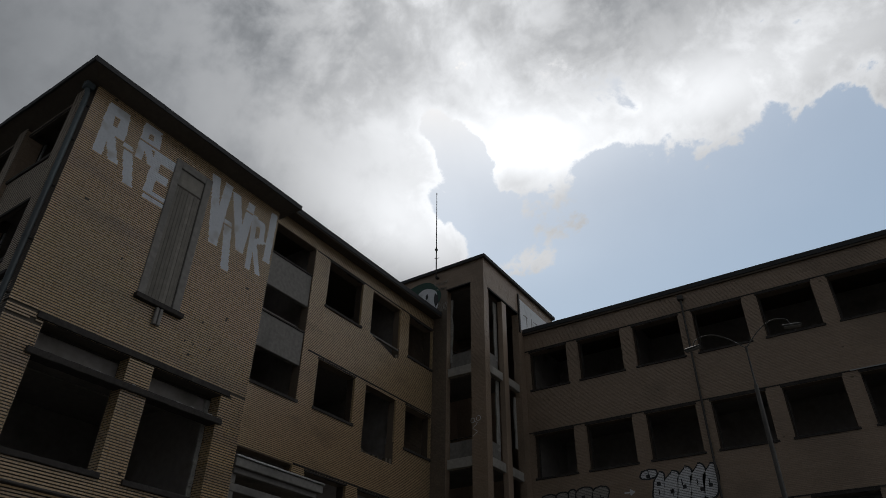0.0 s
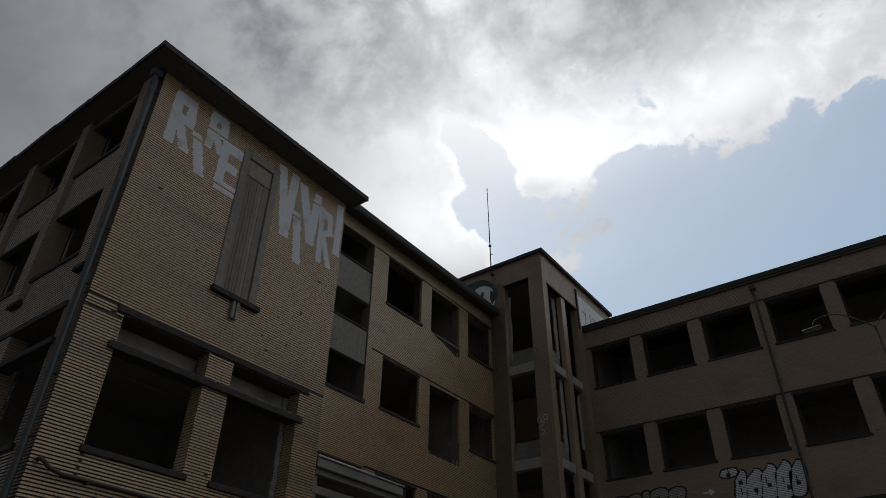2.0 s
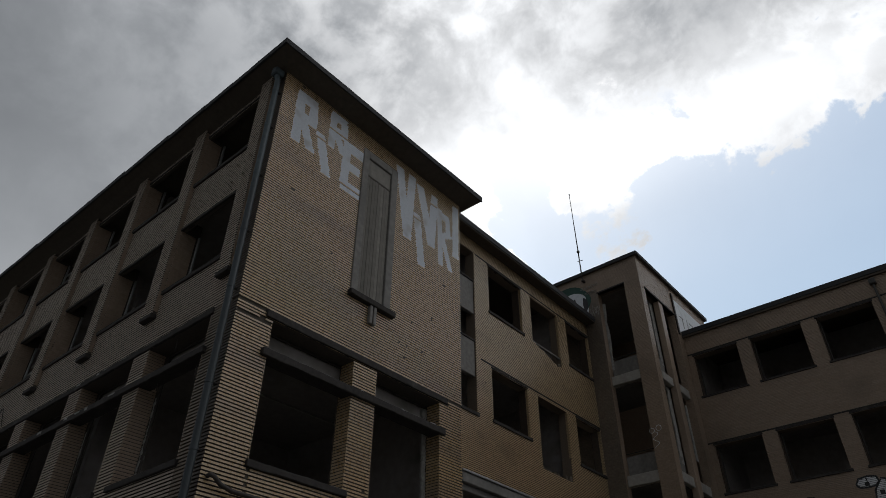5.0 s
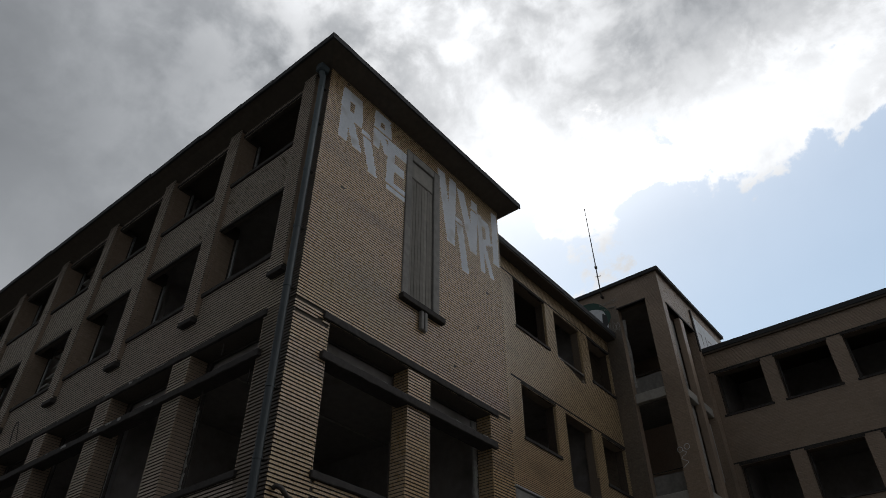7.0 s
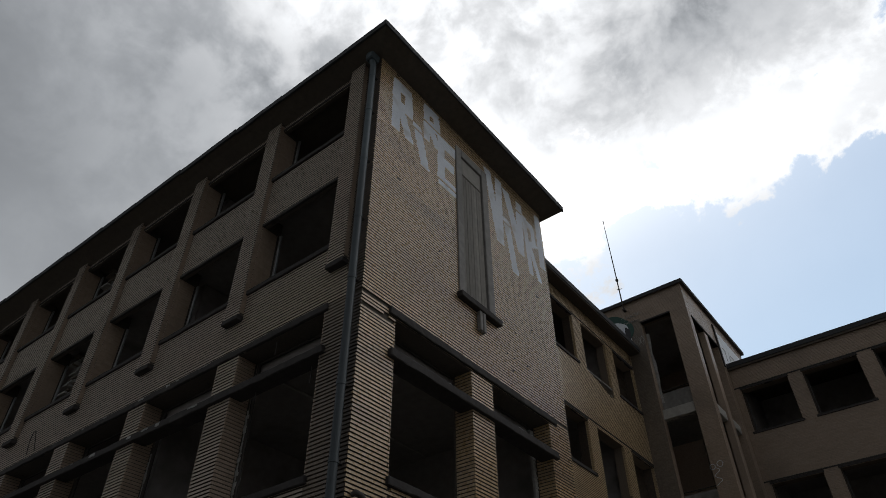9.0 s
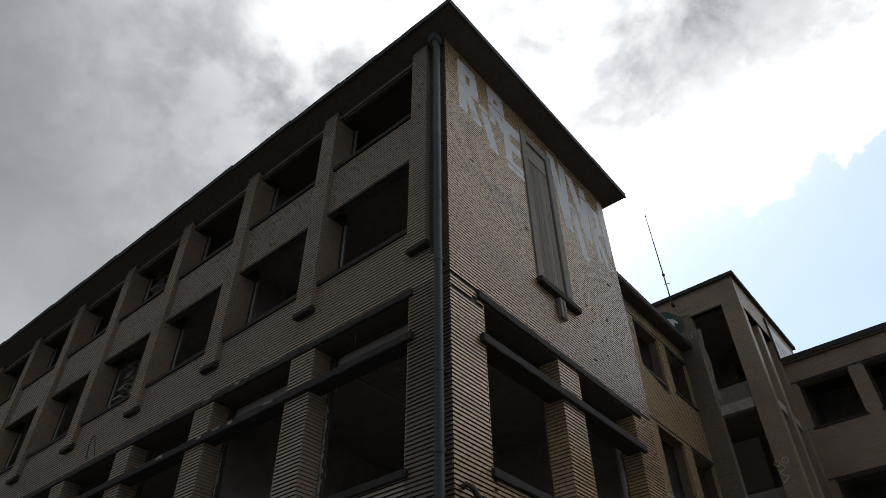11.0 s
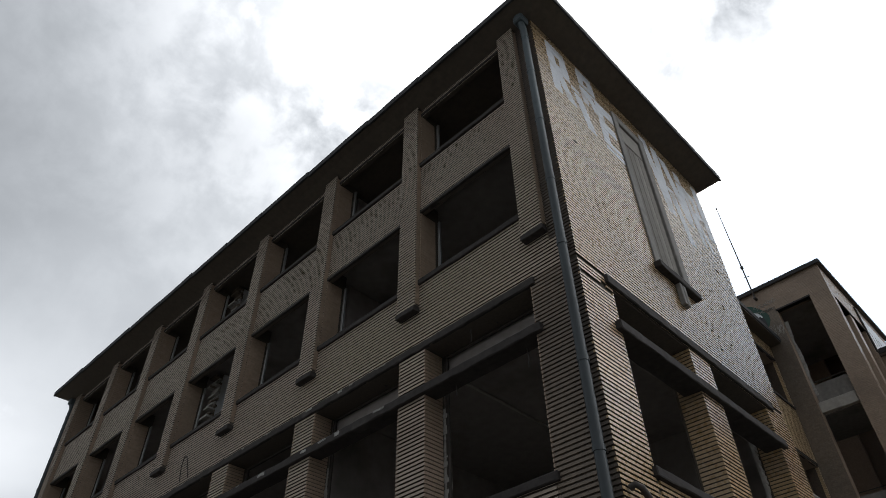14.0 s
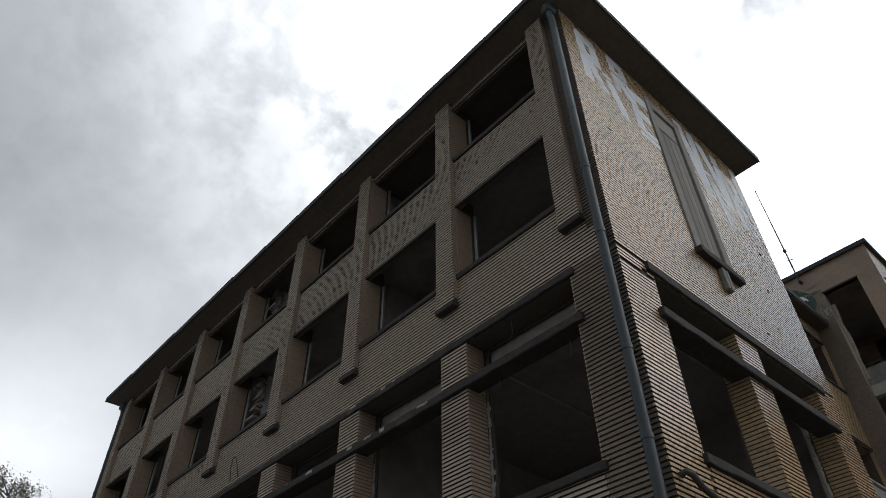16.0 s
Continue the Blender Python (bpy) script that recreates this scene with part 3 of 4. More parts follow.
for i in range(8):
    a = 8.28 + i * 0.105
    part("board", trim(GX - 0.05, GX - 0.015 - 0.004 * (i % 2), a, a + 0.102, 10.26, 13.95 - 0.01 * (i % 3), 0.006), GREYWOOD, bw)
part("sill", trim(GX - 0.1, GX + 0.13, 8.0, 9.47, 10.10, 10.245, 0.015, 4), STONE, bw)
for y in (8.66, 8.78):
    part("bracket", trim(GX + 0.002, GX + 0.10, y, y + 0.09, 9.62, 10.095, 0.012), CONCRETE, bw)

# painted letters: on the brick faces and a little into the joints
GLYPHS = {
    "R": ((0.12, 0, 0.12, 1), (0.12, 0.95, 0.8, 0.9), (0.8, 0.95, 0.85, 0.58), (0.85, 0.62, 0.15, 0.5), (0.35, 0.5, 0.9, 0)),
    "I": ((0.5, 0, 0.5, 1),),
    "V": ((0.08, 1, 0.5, 0), (0.92, 1, 0.5, 0)),
    "E": ((0.12, 0, 0.12, 1), (0.12, 0.93, 0.95, 0.97), (0.12, 0.5, 0.8, 0.5), (0.12, 0.05, 0.95, 0.02)),
}


def paint(pile, face, glyph, y0, y1, z0, z1, lean, width, rnd, gaps=0.05, front=0.006, over=0.006):
    rows = {}
    for a, b, c, d in GLYPHS[glyph]:
        p = Vector((y0 + a * (y1 - y0) + lean * (1 - b), z0 + b * (z1 - z0)))
        q = Vector((y0 + c * (y1 - y0) + lean * (1 - d), z0 + d * (z1 - z0)))
        if p.y > q.y:
            p, q = q, p
        steep = abs(q.y - p.y) / max((q - p).length, 0.01)
        for i in range(math.floor((p.y - width / 2) / COURSE), math.ceil((q.y + width / 2) / COURSE)):
            mid = (i + 0.5) * COURSE
            if steep < 0.45:
                if abs(mid - 0.5 * (p.y + q.y)) < width * 0.55:
                    rows.setdefault(i, []).append((min(p.x, q.x) - width * 0.4 + rnd.uniform(-0.03, 0.03), max(p.x, q.x) + width * 0.4 + rnd.uniform(-0.03, 0.03)))
            elif p.y - 0.02 < mid < q.y + 0.02:
                u = p.x + (mid - p.y) / max(q.y - p.y, 0.01) * (q.x - p.x)
                w = 0.5 * width / steep * rnd.uniform(0.88, 1.1)
                rows.setdefault(i, []).append((u - w, u + w))
    for i, spans in rows.items():
        lo = i * COURSE + 0.5 * (COURSE - BRICK_H)
        joined = []
        for u, v in sorted(spans):
            if joined and u <= joined[-1][1]:
                joined[-1][1] = max(v, joined[-1][1])
            else:
                joined.append([u, v])
        for u, v in joined:
            if rnd.random() > gaps:
                pile.on(face, u, min(v, BACK_Y), -0.024, front, lo - over, lo + BRICK_H + over)


rnd = random.Random(11)
for k, (glyph, y0, y1, z0, z1, lean, width) in enumerate((
        ("R", 5.80, 6.40, 13.40, 15.06, 0.03, 0.27), ("I", 6.48, 6.72, 13.02, 14.16, 0.32, 0.28), ("R", 6.88, 7.42, 14.00, 15.18, 0.02, 0.23), ("E", 7.43, 8.02, 13.06, 14.50, 0.0, 0.27),
        ("V", 9.40, 10.02, 12.80, 15.12, 0.15, 0.30), ("I", 10.08, 10.34, 12.22, 13.86, 0.24, 0.28), ("V", 10.26, 11.0, 13.10, 14.93, 0.2, 0.30), ("R", 11.10, 11.62, 12.72, 14.60, 0.08, 0.20), ("I", 11.78, 12.02, 13.30, 15.18, 0.0, 0.27))):
    pile = Pile()
    paint(pile, GABLE, glyph, y0, y1, z0, z1, lean, width, rnd, 0.02, 0.0025 + 0.001 * (k % 3))
    part("painted_letter", pile, PAINT, gable_wall, "faded pale blue painted letter", kind="stuff")
under(office)

# drainpipe down the corner
pipe = thing("drainpipe", "blue-grey zinc drainpipe with collars at the block's corner", "drainpipe", (-15.02, 5.18, 0), "drainpipes of the block")
PX, PY = -15.04, FY - 0.14
part("pipe", tube([(PX, PY, 0.1), (PX, PY, 14.95), (PX - 0.02, PY - 0.06, 15.2), (PX - 0.02, PY - 0.12, 15.33)], 0.070, 16), ZINC, pipe)
for z in (2.0, 3.9, 5.75, 6.95, 8.95, 10.35, 11.9, 13.4, 14.6):
    part("collar", tube([(PX, PY, z - 0.035), (PX, PY, z + 0.035)], 0.079, 16), ZINC, pipe)
    part("bracket", trim(PX - 0.03, PX + 0.03, PY + 0.04, FY + 0.01, z - 0.015, z + 0.015, 0.004), IRON, pipe)
part("hopper", trim(PX - 0.13, PX + 0.10, PY - 0.16, PY + 0.10, 15.12, 15.335, 0.03), ZINC, pipe)
under(pipe)

tagged(copy_thing(pipe, pose(END_X + 0.14, 5.18, 0)), "blue-grey zinc drainpipe with collars at the block's far corner")

# old pipe along the gable
hose = thing("old_pipe", "rusty pipe with a bent end along the brick gable", "pipe", (GX + 0.1, 5.6, 5.2))
part("pipe", tube([(GX + 0.02, 5.46, 5.33), (GX + 0.09, 5.46, 5.35), (GX + 0.13, 5.52, 5.32), (GX + 0.13, 5.66, 5.22), (GX + 0.12, 5.9, 5.17), (GX + 0.11, 8.3, 5.15), (GX + 0.11, 11.9, 5.14)], 0.04, 10), IRON, hose)
for y in (6.4, 8.6, 10.8):
    part("clip", trim(GX + 0.0, GX + 0.15, y, y + 0.04, 5.11, 5.20, 0.004), IRON, hose)
under(hose)

# ---------------------------------------------------------------- main building
RX, WY = -18.23, 30.27
TOP = 18.52
main = thing("main_building", "derelict ochre brick factory range with empty windows", "building", (-24, 19, 0))
REC = ("x", RX, 1)
rec_holes = [(13.2, 17.12, 11.12, 17.95)]
for z0, z1 in ((15.66, 17.80), (11.18, 13.16), (6.68, 8.68)):
    for a, b in ((18.03, 20.37), (21.05, 23.25), (23.94, 25.95)):
        rec_holes.append((a, b, z0, z1))
rec_holes.append((13.2, 17.4, 7.3, 8.75))
broken = [(21.05 + 0.22 * i, 21.28 + 0.22 * i, 15.60 - 0.062 * i, 15.67) for i in range(9)] + [(23.0, 23.25, 15.2, 15.67), (21.05, 23.20, 10.22, 11.19)]
pile = Pile()
backing(pile, REC, BACK_Y + 0.004, 26.04, 0, TOP, rec_holes + broken)
court_wall = part("court_wall", pile, GREY_JOINT, main, "ochre brick courtyard wall with two broken-out sills")
pile = Pile()
dots = [(18.0, 18.07, 14.35, 14.41), (19.0, 19.06, 15.52, 15.57), (17.6, 17.7, 12.38, 12.45), (17.88, 17.95, 9.66, 9.72), (17.5, 17.6, 17.66, 17.75), (17.75, 17.85, 17.62, 17.7), (23.35, 23.45, 17.55, 17.66), (23.62, 23.72, 17.5, 17.6), (23.36, 23.46, 13.05, 13.15), (23.6, 23.7, 13.02, 13.1), (17.1, 17.17, 15.84, 15.9)]
lay(pile, REC, BACK_Y + 0.004, 26.04, 0, TOP, rec_holes + broken + dots)
for h in rec_holes[1:]:
    jambs(pile, REC, h, 0.11, 0.058)
part("brickwork", pile, OCHRE, court_wall, kind="stuff", beds=GREY_JOINT)
rnd = random.Random(4)
part("loose_sill", trim(RX - 0.16, RX - 0.04, 21.06, 23.24, 15.60, 15.67, 0.012, 8), CONCRETE, court_wall, "thin sill bar left hanging")
for a, b, z0, z1 in ((21.9, 23.2, 15.12, 15.67), (21.05, 23.20, 10.22, 11.19)):
    pile = Pile()
    for i in range(26):
        y = rnd.uniform(a, b)
        z = z0 + rnd.random() ** 3 * 0.16 + (0.10 if y > b - 0.35 else 0.0)
        w, h = rnd.uniform(0.08, 0.22), rnd.uniform(0.02, 0.06)
        x = RX - rnd.uniform(0.1, 0.4)
        pile.box(x - 0.1, x + 0.1, y, min(b, y + w), z0 - 0.01, z + h)
    part("rubble", pile, RUBBLE, court_wall, "broken bricks left where the sill was torn out", kind="stuff")
for z0, z1 in ((15.10, 16.55), (12.50, 13.90)):
    part("spandrel_panel", trim(RX - 0.22, RX - 0.06, 13.21, 17.11, z0, z1, 0.01), CONCRETE, main, "flat grey concrete panel")
for z in (16.55, 13.90):
    part("panel_sill", trim(RX - 0.25, RX - 0.02, 13.21, 17.11, z + 0.002, z + 0.07, 0.01), STONE, main)
part("stair_sill", trim(RX - 0.3, RX + 0.05, 13.2, 17.2, 11.0, 11.118, 0.012, 4), STONE, main)
for h in rec_holes[1:]:
    if (h[0], h[2]) not in ((21.05, 15.66), (21.05, 11.18), (13.2, 7.3)):
        opening_set(main, REC, h, sill=0.12, out=0.05, lined=True)
for z in (17.80, 13.17, 8.69):
    part("head_band", trim(RX - 0.3, RX + 0.02, 17.4 if z < 17 else 17.2, 26.03, z + 0.092, z + 0.14, 0.008, 20), STONE, main)
pile = Pile()
pile.box(-30, RX + 0.48, 11.6, 26.04, TOP + 0.004, 18.72)
roof = part("roof", pile, SOFFIT, main)
part("fascia", trim(RX + 0.482, RX + 0.52, 11.6, 26.03, 18.58, 18.83, 0.008, 12), FELT, roof)
pile = Pile()
pile.box(-30, RX + 0.48, 11.6, 26.04, 18.724, 18.78)
part("roof_felt", pile, FELT, roof)
for z0, z1 in ((4.9, 5.2), (9.4, 9.75), (14.0, 14.3)):
    pile = Pile()
    pile.box(-29.8, RX - 0.46, 12.45, 26.0, z0, z1)
    part("floor_slab", pile, PLASTER, main)
part("rear_wall", Pile().box(-30, -29.8, 12.12, 26.04, 0, TOP), DULL, main)
part("end_wall", Pile().box(-29.79, RX - 0.46, 12.13, 12.43, 0, TOP), DULL, main)
for z0, z1 in ((9.76, 13.99), (14.31, TOP)):
    part("inner_wall", Pile().box(-24.0, -23.8, 12.44, 25.98, z0, z1), PLASTER, main)
    for y in (17.5, 23.6):
        part("inner_wall", Pile().box(-23.79, RX - 0.5, y - 0.08, y + 0.08, z0, z1), PLASTER, main)
under(main)

# canopy in the corner of the yard
canopy = thing("entrance_canopy", "grey concrete entrance canopy with a pale metal edge", "canopy", (-16.5, 13.7, 7))
part("slab", trim(RX + 0.005, -15.0, BACK_Y + 0.12, 15.72, 6.95, 7.19, 0.015), CONCRETE, canopy)
part("lower_step", trim(RX + 0.006, -15.12, BACK_Y + 0.2, 15.6, 6.80, 6.946, 0.012), CONCRETE, canopy)
part("edge_strip", trim(-15.05, -14.96, BACK_Y + 0.10, 15.75, 7.194, 7.25, 0.01), GALV, canopy, "pale metal edge")
part("lower_beam", trim(-15.5, -15.2, BACK_Y + 0.02, 15.55, 6.34, 6.55, 0.015), CONCRETE, canopy)
for y in (12.3, 15.4):
    part("post", trim(-15.48, -15.22, y, y + 0.2, 0.0, 6.335, 0.01), CONCRETE, canopy)
    part("upper_post", trim(-15.48, -15.22, y, y + 0.2, 6.554, 6.796, 0.01), CONCRETE, canopy)
under(canopy)

# ---------------------------------------------------------------- stair tower
TX, TY = -15.0, 26.05
tower = thing("stair_tower", "derelict open stair tower of brown brick and concrete", "building", (-17.8, 30, 0))
FRONT, SIDE = ("y", TY, -1), ("x", TX, 1)
front_holes = [(-17.25, -15.80, 0.0, 20.05)]
side_holes = [(26.52, 29.72, 0.0, 19.66)]
pile = Pile()
backing(pile, FRONT, -20.65, TX - 0.4, 0, 21.36, front_holes, 0.35)
front_wall = part("front_wall", pile, GREY_JOINT, tower)
pile = Pile()
lay(pile, FRONT, -20.65, TX, 0, 21.36, front_holes + [(-21, -17.25, 0, 20.35)], tall=0.058)
lay(pile, ("x", -17.25, 1), TY + 0.004, TY + 0.35, 0, 20.05, back=-0.002, front=0.016, tall=0.058)
part("brickwork", pile, DULL, front_wall, kind="stuff")
# darker brown brick left of the opening, up to 20.35
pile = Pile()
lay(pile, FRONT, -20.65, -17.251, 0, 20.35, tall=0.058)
part("sooted_bricks", pile, DARKBROWN, front_wall, "darker brown brickwork left of the opening", kind="stuff")
pile = Pile()
backing(pile, SIDE, TY + 0.02, 34.3, 0, 21.36, side_holes, 0.38)
side_wall = part("side_wall", pile, GREY_JOINT, tower)
pile = Pile()
lay(pile, SIDE, TY, 34.3, 0, 21.36, side_holes, tall=0.058)
lay(pile, ("y", 29.72, -1), TX - 0.38, TX - 0.004, 0, 19.66, back=-0.002, front=0.016, tall=0.058)
part("brickwork", pile, DULL, side_wall, kind="stuff")
part("ceiling_slab", Pile().box(-20.34, TX - 0.40, TY + 0.37, 31.89, 20.3, 20.5), PLASTER, tower)
part("west_wall", Pile().box(-20.65, -20.35, TY + 0.36, 34.3, 0, 21.36), DULL, tower)
part("rear_wall", Pile().box(-20.34, TX - 0.39, 34.0, 34.3, 0, 21.36), DULL, tower)
part("inner_wall", Pile().box(-20.34, -17.5, 31.9, 32.1, 0, 21.2), DULL, tower)
part("mullion", trim(TX - 0.3, TX - 0.01, 27.95, 28.4, 0, 19.655, 0.015), DULL, tower)
part("head_strip", trim(TX - 0.2, TX + 0.04, 26.45, 29.75, 19.66, 19.76, 0.01), STONE, tower)
part("head_strip", trim(-17.28, -15.78, TY - 0.04, TY + 0.2, 20.05, 20.13, 0.01), STONE, tower)
for z in (15.12, 10.60, 6.1):
    part("landing_beam", trim(-17.23, -15.82, TY + 0.10, TY + 0.35, z, z + 0.45, 0.015, 3), PALE_CONCRETE, tower)
    part("landing_beam", trim(TX - 0.34, TX - 0.10, 26.54, 27.94, z, z + 0.42, 0.015, 3), PALE_CONCRETE, tower)
    part("landing_beam", trim(TX - 0.34, TX - 0.10, 28.41, 29.70, z, z + 0.42, 0.015, 3), PALE_CONCRETE, tower)
    pile = Pile()
    pile.box(-20.34, TX - 0.40, TY + 0.40, 29.0, z, z + 0.25)
    part("landing", pile, CONCRETE, tower)
pile = Pile()
pile.box(-20.75, TX + 0.12, TY - 0.12, 34.4, 21.365, 21.44)
roof = part("roof", pile, SOFFIT, tower)
part("fascia", trim(-20.75, TX + 0.14, TY - 0.145, TY - 0.105, 21.35, 21.54, 0.008, 6), FELT, roof)
part("fascia", trim(TX + 0.122, TX + 0.16, TY - 0.10, 34.4, 21.35, 21.54, 0.008, 6), FELT, roof)
pile = Pile()
pile.box(-20.75, TX + 0.12, TY - 0.10, 34.4, 21.444, 21.50)
part("roof_felt", pile, FELT, roof)


mural = part("mural", blob(FRONT, -19.1, 20.0, 1.4, 1.05, 0.006, 30, 0.05, 3), GREEN, front_wall, "dark green mural on the tower")
part("white_shape", blob(FRONT, -18.62, 19.72, 0.88, 0.80, 0.012, 30, 0.08, 5), WHITE, front_wall, "white rounded mural shape")
part("black_mark", blob(FRONT, -18.55, 20.05, 0.09, 0.16, 0.018, 14, 0.1, 6), BLACK, front_wall)
part("black_mark", blob(FRONT, -17.95, 19.7, 0.12, 0.45, 0.018, 14, 0.15, 7), BLACK, front_wall)
rnd = random.Random(19)
for x, z, w, h, loops in ((-17.62, 20.62, 0.95, 0.22, 34), (-17.75, 20.30, 0.75, 0.16, 26), (-17.5, 19.2, 0.55, 0.55, 30)):
    line = [(x + w * (i / loops - 0.5) + 0.10 * math.sin(2.4 * i), TY - 0.008, z + h * (math.sin(1.55 * i) * 0.5 + rnd.uniform(-0.25, 0.25))) for i in range(loops)]
    part("tag_scrawl", tube(line, 0.009, 6), PALE_CONCRETE, front_wall, "pale spray-paint scrawl")
for cx, cz, r in ((-15.74, 12.62, 0.11), (-15.43, 12.68, 0.12)):
    part("tag_scrawl", tube([(cx + r * math.cos(0.7 * i), TY - 0.008, cz + r * math.sin(0.7 * i)) for i in range(10)], 0.013, 6), SILVER, front_wall, "pale spray-paint loop")
part("tag_scrawl", tube([(-15.62 + 0.13 * math.sin(1.2 * i), TY - 0.008, 12.55 - 0.075 * i) for i in range(10)], 0.013, 6), SILVER, front_wall, "pale spray-paint scrawl")
for z in (15.57, 11.05, 6.52):
    part("parapet", trim(-17.23, -15.82, TY + 0.36, TY + 0.46, z + 0.01, z + 0.86, 0.012, 3), CONCRETE, tower, "grey concrete balustrade")
    part("rail", tube([(-17.23, TY + 0.41, z + 1.0), (-15.82, TY + 0.41, z + 1.0)], 0.02, 6), IRON, tower)
    part("parapet", trim(TX - 0.46, TX - 0.36, 26.54, 27.94, z + 0.01, z + 0.86, 0.012, 3), CONCRETE, tower, "grey concrete balustrade")
rnd = random.Random(15)
for x0, y0, along, lo, hi in ((-17.23, TY + 0.36, "x", 16.0, 19.5), (TX - 0.36, 27.75, "y", 16.2, 19.4), (TX - 0.36, 27.75, "y", 11.6, 15.0), (TX - 0.36, 29.6, "y", 12.2, 14.8)):
    pile, z = Pile(), lo
    while z < hi:
        h, w = rnd.uniform(0.05, 0.16), 0.05 + 0.07 * abs(math.sin(1.7 * z)) + rnd.uniform(0, 0.03)
        if along == "x":
            pile.box(x0 - 0.02, x0 + w, y0, y0 + 0.05, z, z + h)
        else:
            pile.box(x0 - 0.05, x0, y0 - w, y0 + 0.2, z, z + h)
        z += h
    part("torn_plaster", pile, TORN, tower, "torn pale plaster edge", kind="stuff")
part("white_panel", trim(TX + 0.006, TX + 0.03, 29.95, 34.2, 18.83, 20.75, 0.006), WHITE, side_wall, "white painted panel with grey lettering shapes")
for y, z, w, h in ((30.35, 19.9, 0.5, 0.07), (30.7, 19.6, 0.07, 0.6), (31.3, 19.75, 0.06, 0.7), (31.6, 20.0, 0.5, 0.07), (32.0, 19.6, 0.07, 0.7), (32.6, 19.8, 0.6, 0.08), (33.2, 19.5, 0.08, 0.8)):
    part("grey_stroke", trim(TX + 0.031, TX + 0.036, y, y + w, z - h / 2, z + h / 2, 0.001), CONCRETE, side_wall)
part("edge_post", trim(TX + 0.004, TX + 0.08, 29.76, 29.90, 18.6, 21.0, 0.008), IRON, side_wall)
under(tower)
tower.location.x -= 0.15
TX -= 0.15

mast = thing("antenna_mast", "thin dark antenna mast on the tower roof", "antenna", (-18.0, 26.2, 21.4))
part("mast", tube([(-17.9, 25.86, 20.98, 0.035), (-17.92, 25.86, 22.9, 0.03), (-17.98, 25.86, 26.8, 0.016)], 0.03, 8), IRON, mast)
part("cross_arm", tube([(-18.02, 25.86, 22.25), (-17.74, 25.86, 22.2)], 0.018, 6), IRON, mast)
part("clamp", trim(-17.98, -17.86, 25.8, 25.92, 22.75, 22.87, 0.01), IRON, mast)
part("wall_bracket", trim(-17.96, -17.84, 25.83, 26.06, 20.95, 21.05, 0.008), IRON, mast)
part("tip", tube([(-17.98, 25.86, 26.75), (-17.98, 25.86, 26.87)], 0.03, 8), IRON, mast)
under(mast)
mast.location.x -= 0.10

# ---------------------------------------------------------------- wing
wing = thing("factory_wing", "derelict brown brick factory wing with window bands", "building", (0, 35, 0))
WING = ("y", WY, -1)
WEND = 15.0
cols = [(-14.88, -12.72)] + [(-12.12 + 2.955 * k, -9.79 + 2.955 * k) for k in range(8)]
wing_holes = [(a, b, z0, z1) for z0, z1 in ((15.34, 17.43), (10.83, 12.95), (6.35, 8.45)) for a, b in cols]
pile = Pile()
backing(pile, WING, TX + 0.004, WEND, 0, TOP, wing_holes)
wing_wall = part("wing_wall", pile, GREY_JOINT, wing, "brown brick wall with rows of empty windows")
pile = Pile()
lay(pile, WING, TX + 0.004, WEND, 0, TOP, wing_holes + [(-0.62, -0.5, 17.28, 17.36), (-3.7, -3.6, 10.9, 10.96), (-0.65, -0.52, 12.8, 12.88), (-0.6, -0.52, 14.1, 14.16)], long=0.41, tall=0.055)
for h in wing_holes:
    jambs(pile, WING, h, 0.11, 0.058)
part("brickwork", pile, DULL, wing_wall, kind="stuff")
for h in wing_holes:
    opening_set(wing, WING, h, sill=0.10, out=0.05, stub=False, head=0.10, lined=True)
for z in (17.43, 12.95, 8.45):
    part("head_band", trim(TX + 0.02, WEND, WY - 0.03, WY + 0.3, z + 0.103, z + 0.16, 0.008, 20), STONE, wing)
# pale strip modelled in place of the highlight along the lintel
part("zinc_strip", trim(-0.6, 6.0, WY - 0.08, WY - 0.035, 13.06, 13.10, 0.006), GALV, wing, "pale strip standing in for a lintel highlight")
pile = Pile()
pile.box(TX + 0.004, WEND + 0.3, WY - 0.12, 42, TOP + 0.004, 18.74)
roof = part("roof", pile, SOFFIT, wing)
part("fascia", trim(TX + 0.02, WEND + 0.3, WY - 0.16, WY - 0.122, 18.62, 18.86, 0.008, 20), FELT, roof)
pile = Pile()
pile.box(TX + 0.17, WEND + 0.3, WY - 0.11, 42, 18.744, 18.80)
part("roof_felt", pile, FELT, roof)
for z0, z1 in ((4.7, 5.0), (9.2, 9.5), (13.7, 14.0)):
    pile = Pile()
    pile.box(TX + 0.21, WEND - 0.31, WY + 0.46, 41.6, z0, z1)
    part("floor_slab", pile, PLASTER, wing)
part("rear_wall", Pile().box(TX + 0.004, WEND, 41.7, 42, 0, TOP), PLASTER, wing)
part("west_wall", Pile().box(TX + 0.005, TX + 0.2, WY + 0.46, 41.69, 0, TOP), PLASTER, wing)
part("east_wall", Pile().box(WEND - 0.3, WEND, WY + 0.46, 41.69, 0, TOP), PLASTER, wing)
# walls added close behind the windows to brighten the dark rooms
for z0, z1 in ((5.01, 9.19), (9.51, 13.69), (14.01, TOP)):
    part("corridor_wall", Pile().box(TX + 0.21, WEND - 0.31, WY + 4.0, WY + 4.15, z0, z1), PLASTER, wing, "dirty plastered wall added to brighten the rooms")
part("inner_wall", Pile().box(-9.6, -9.4, WY + 0.9, WY + 3.99, 14.01, TOP), PLASTER, wing)
part("inner_wall", Pile().box(2.2, 2.4, WY + 0.9, WY + 3.99, 9.51, 13.69), PLASTER, wing)
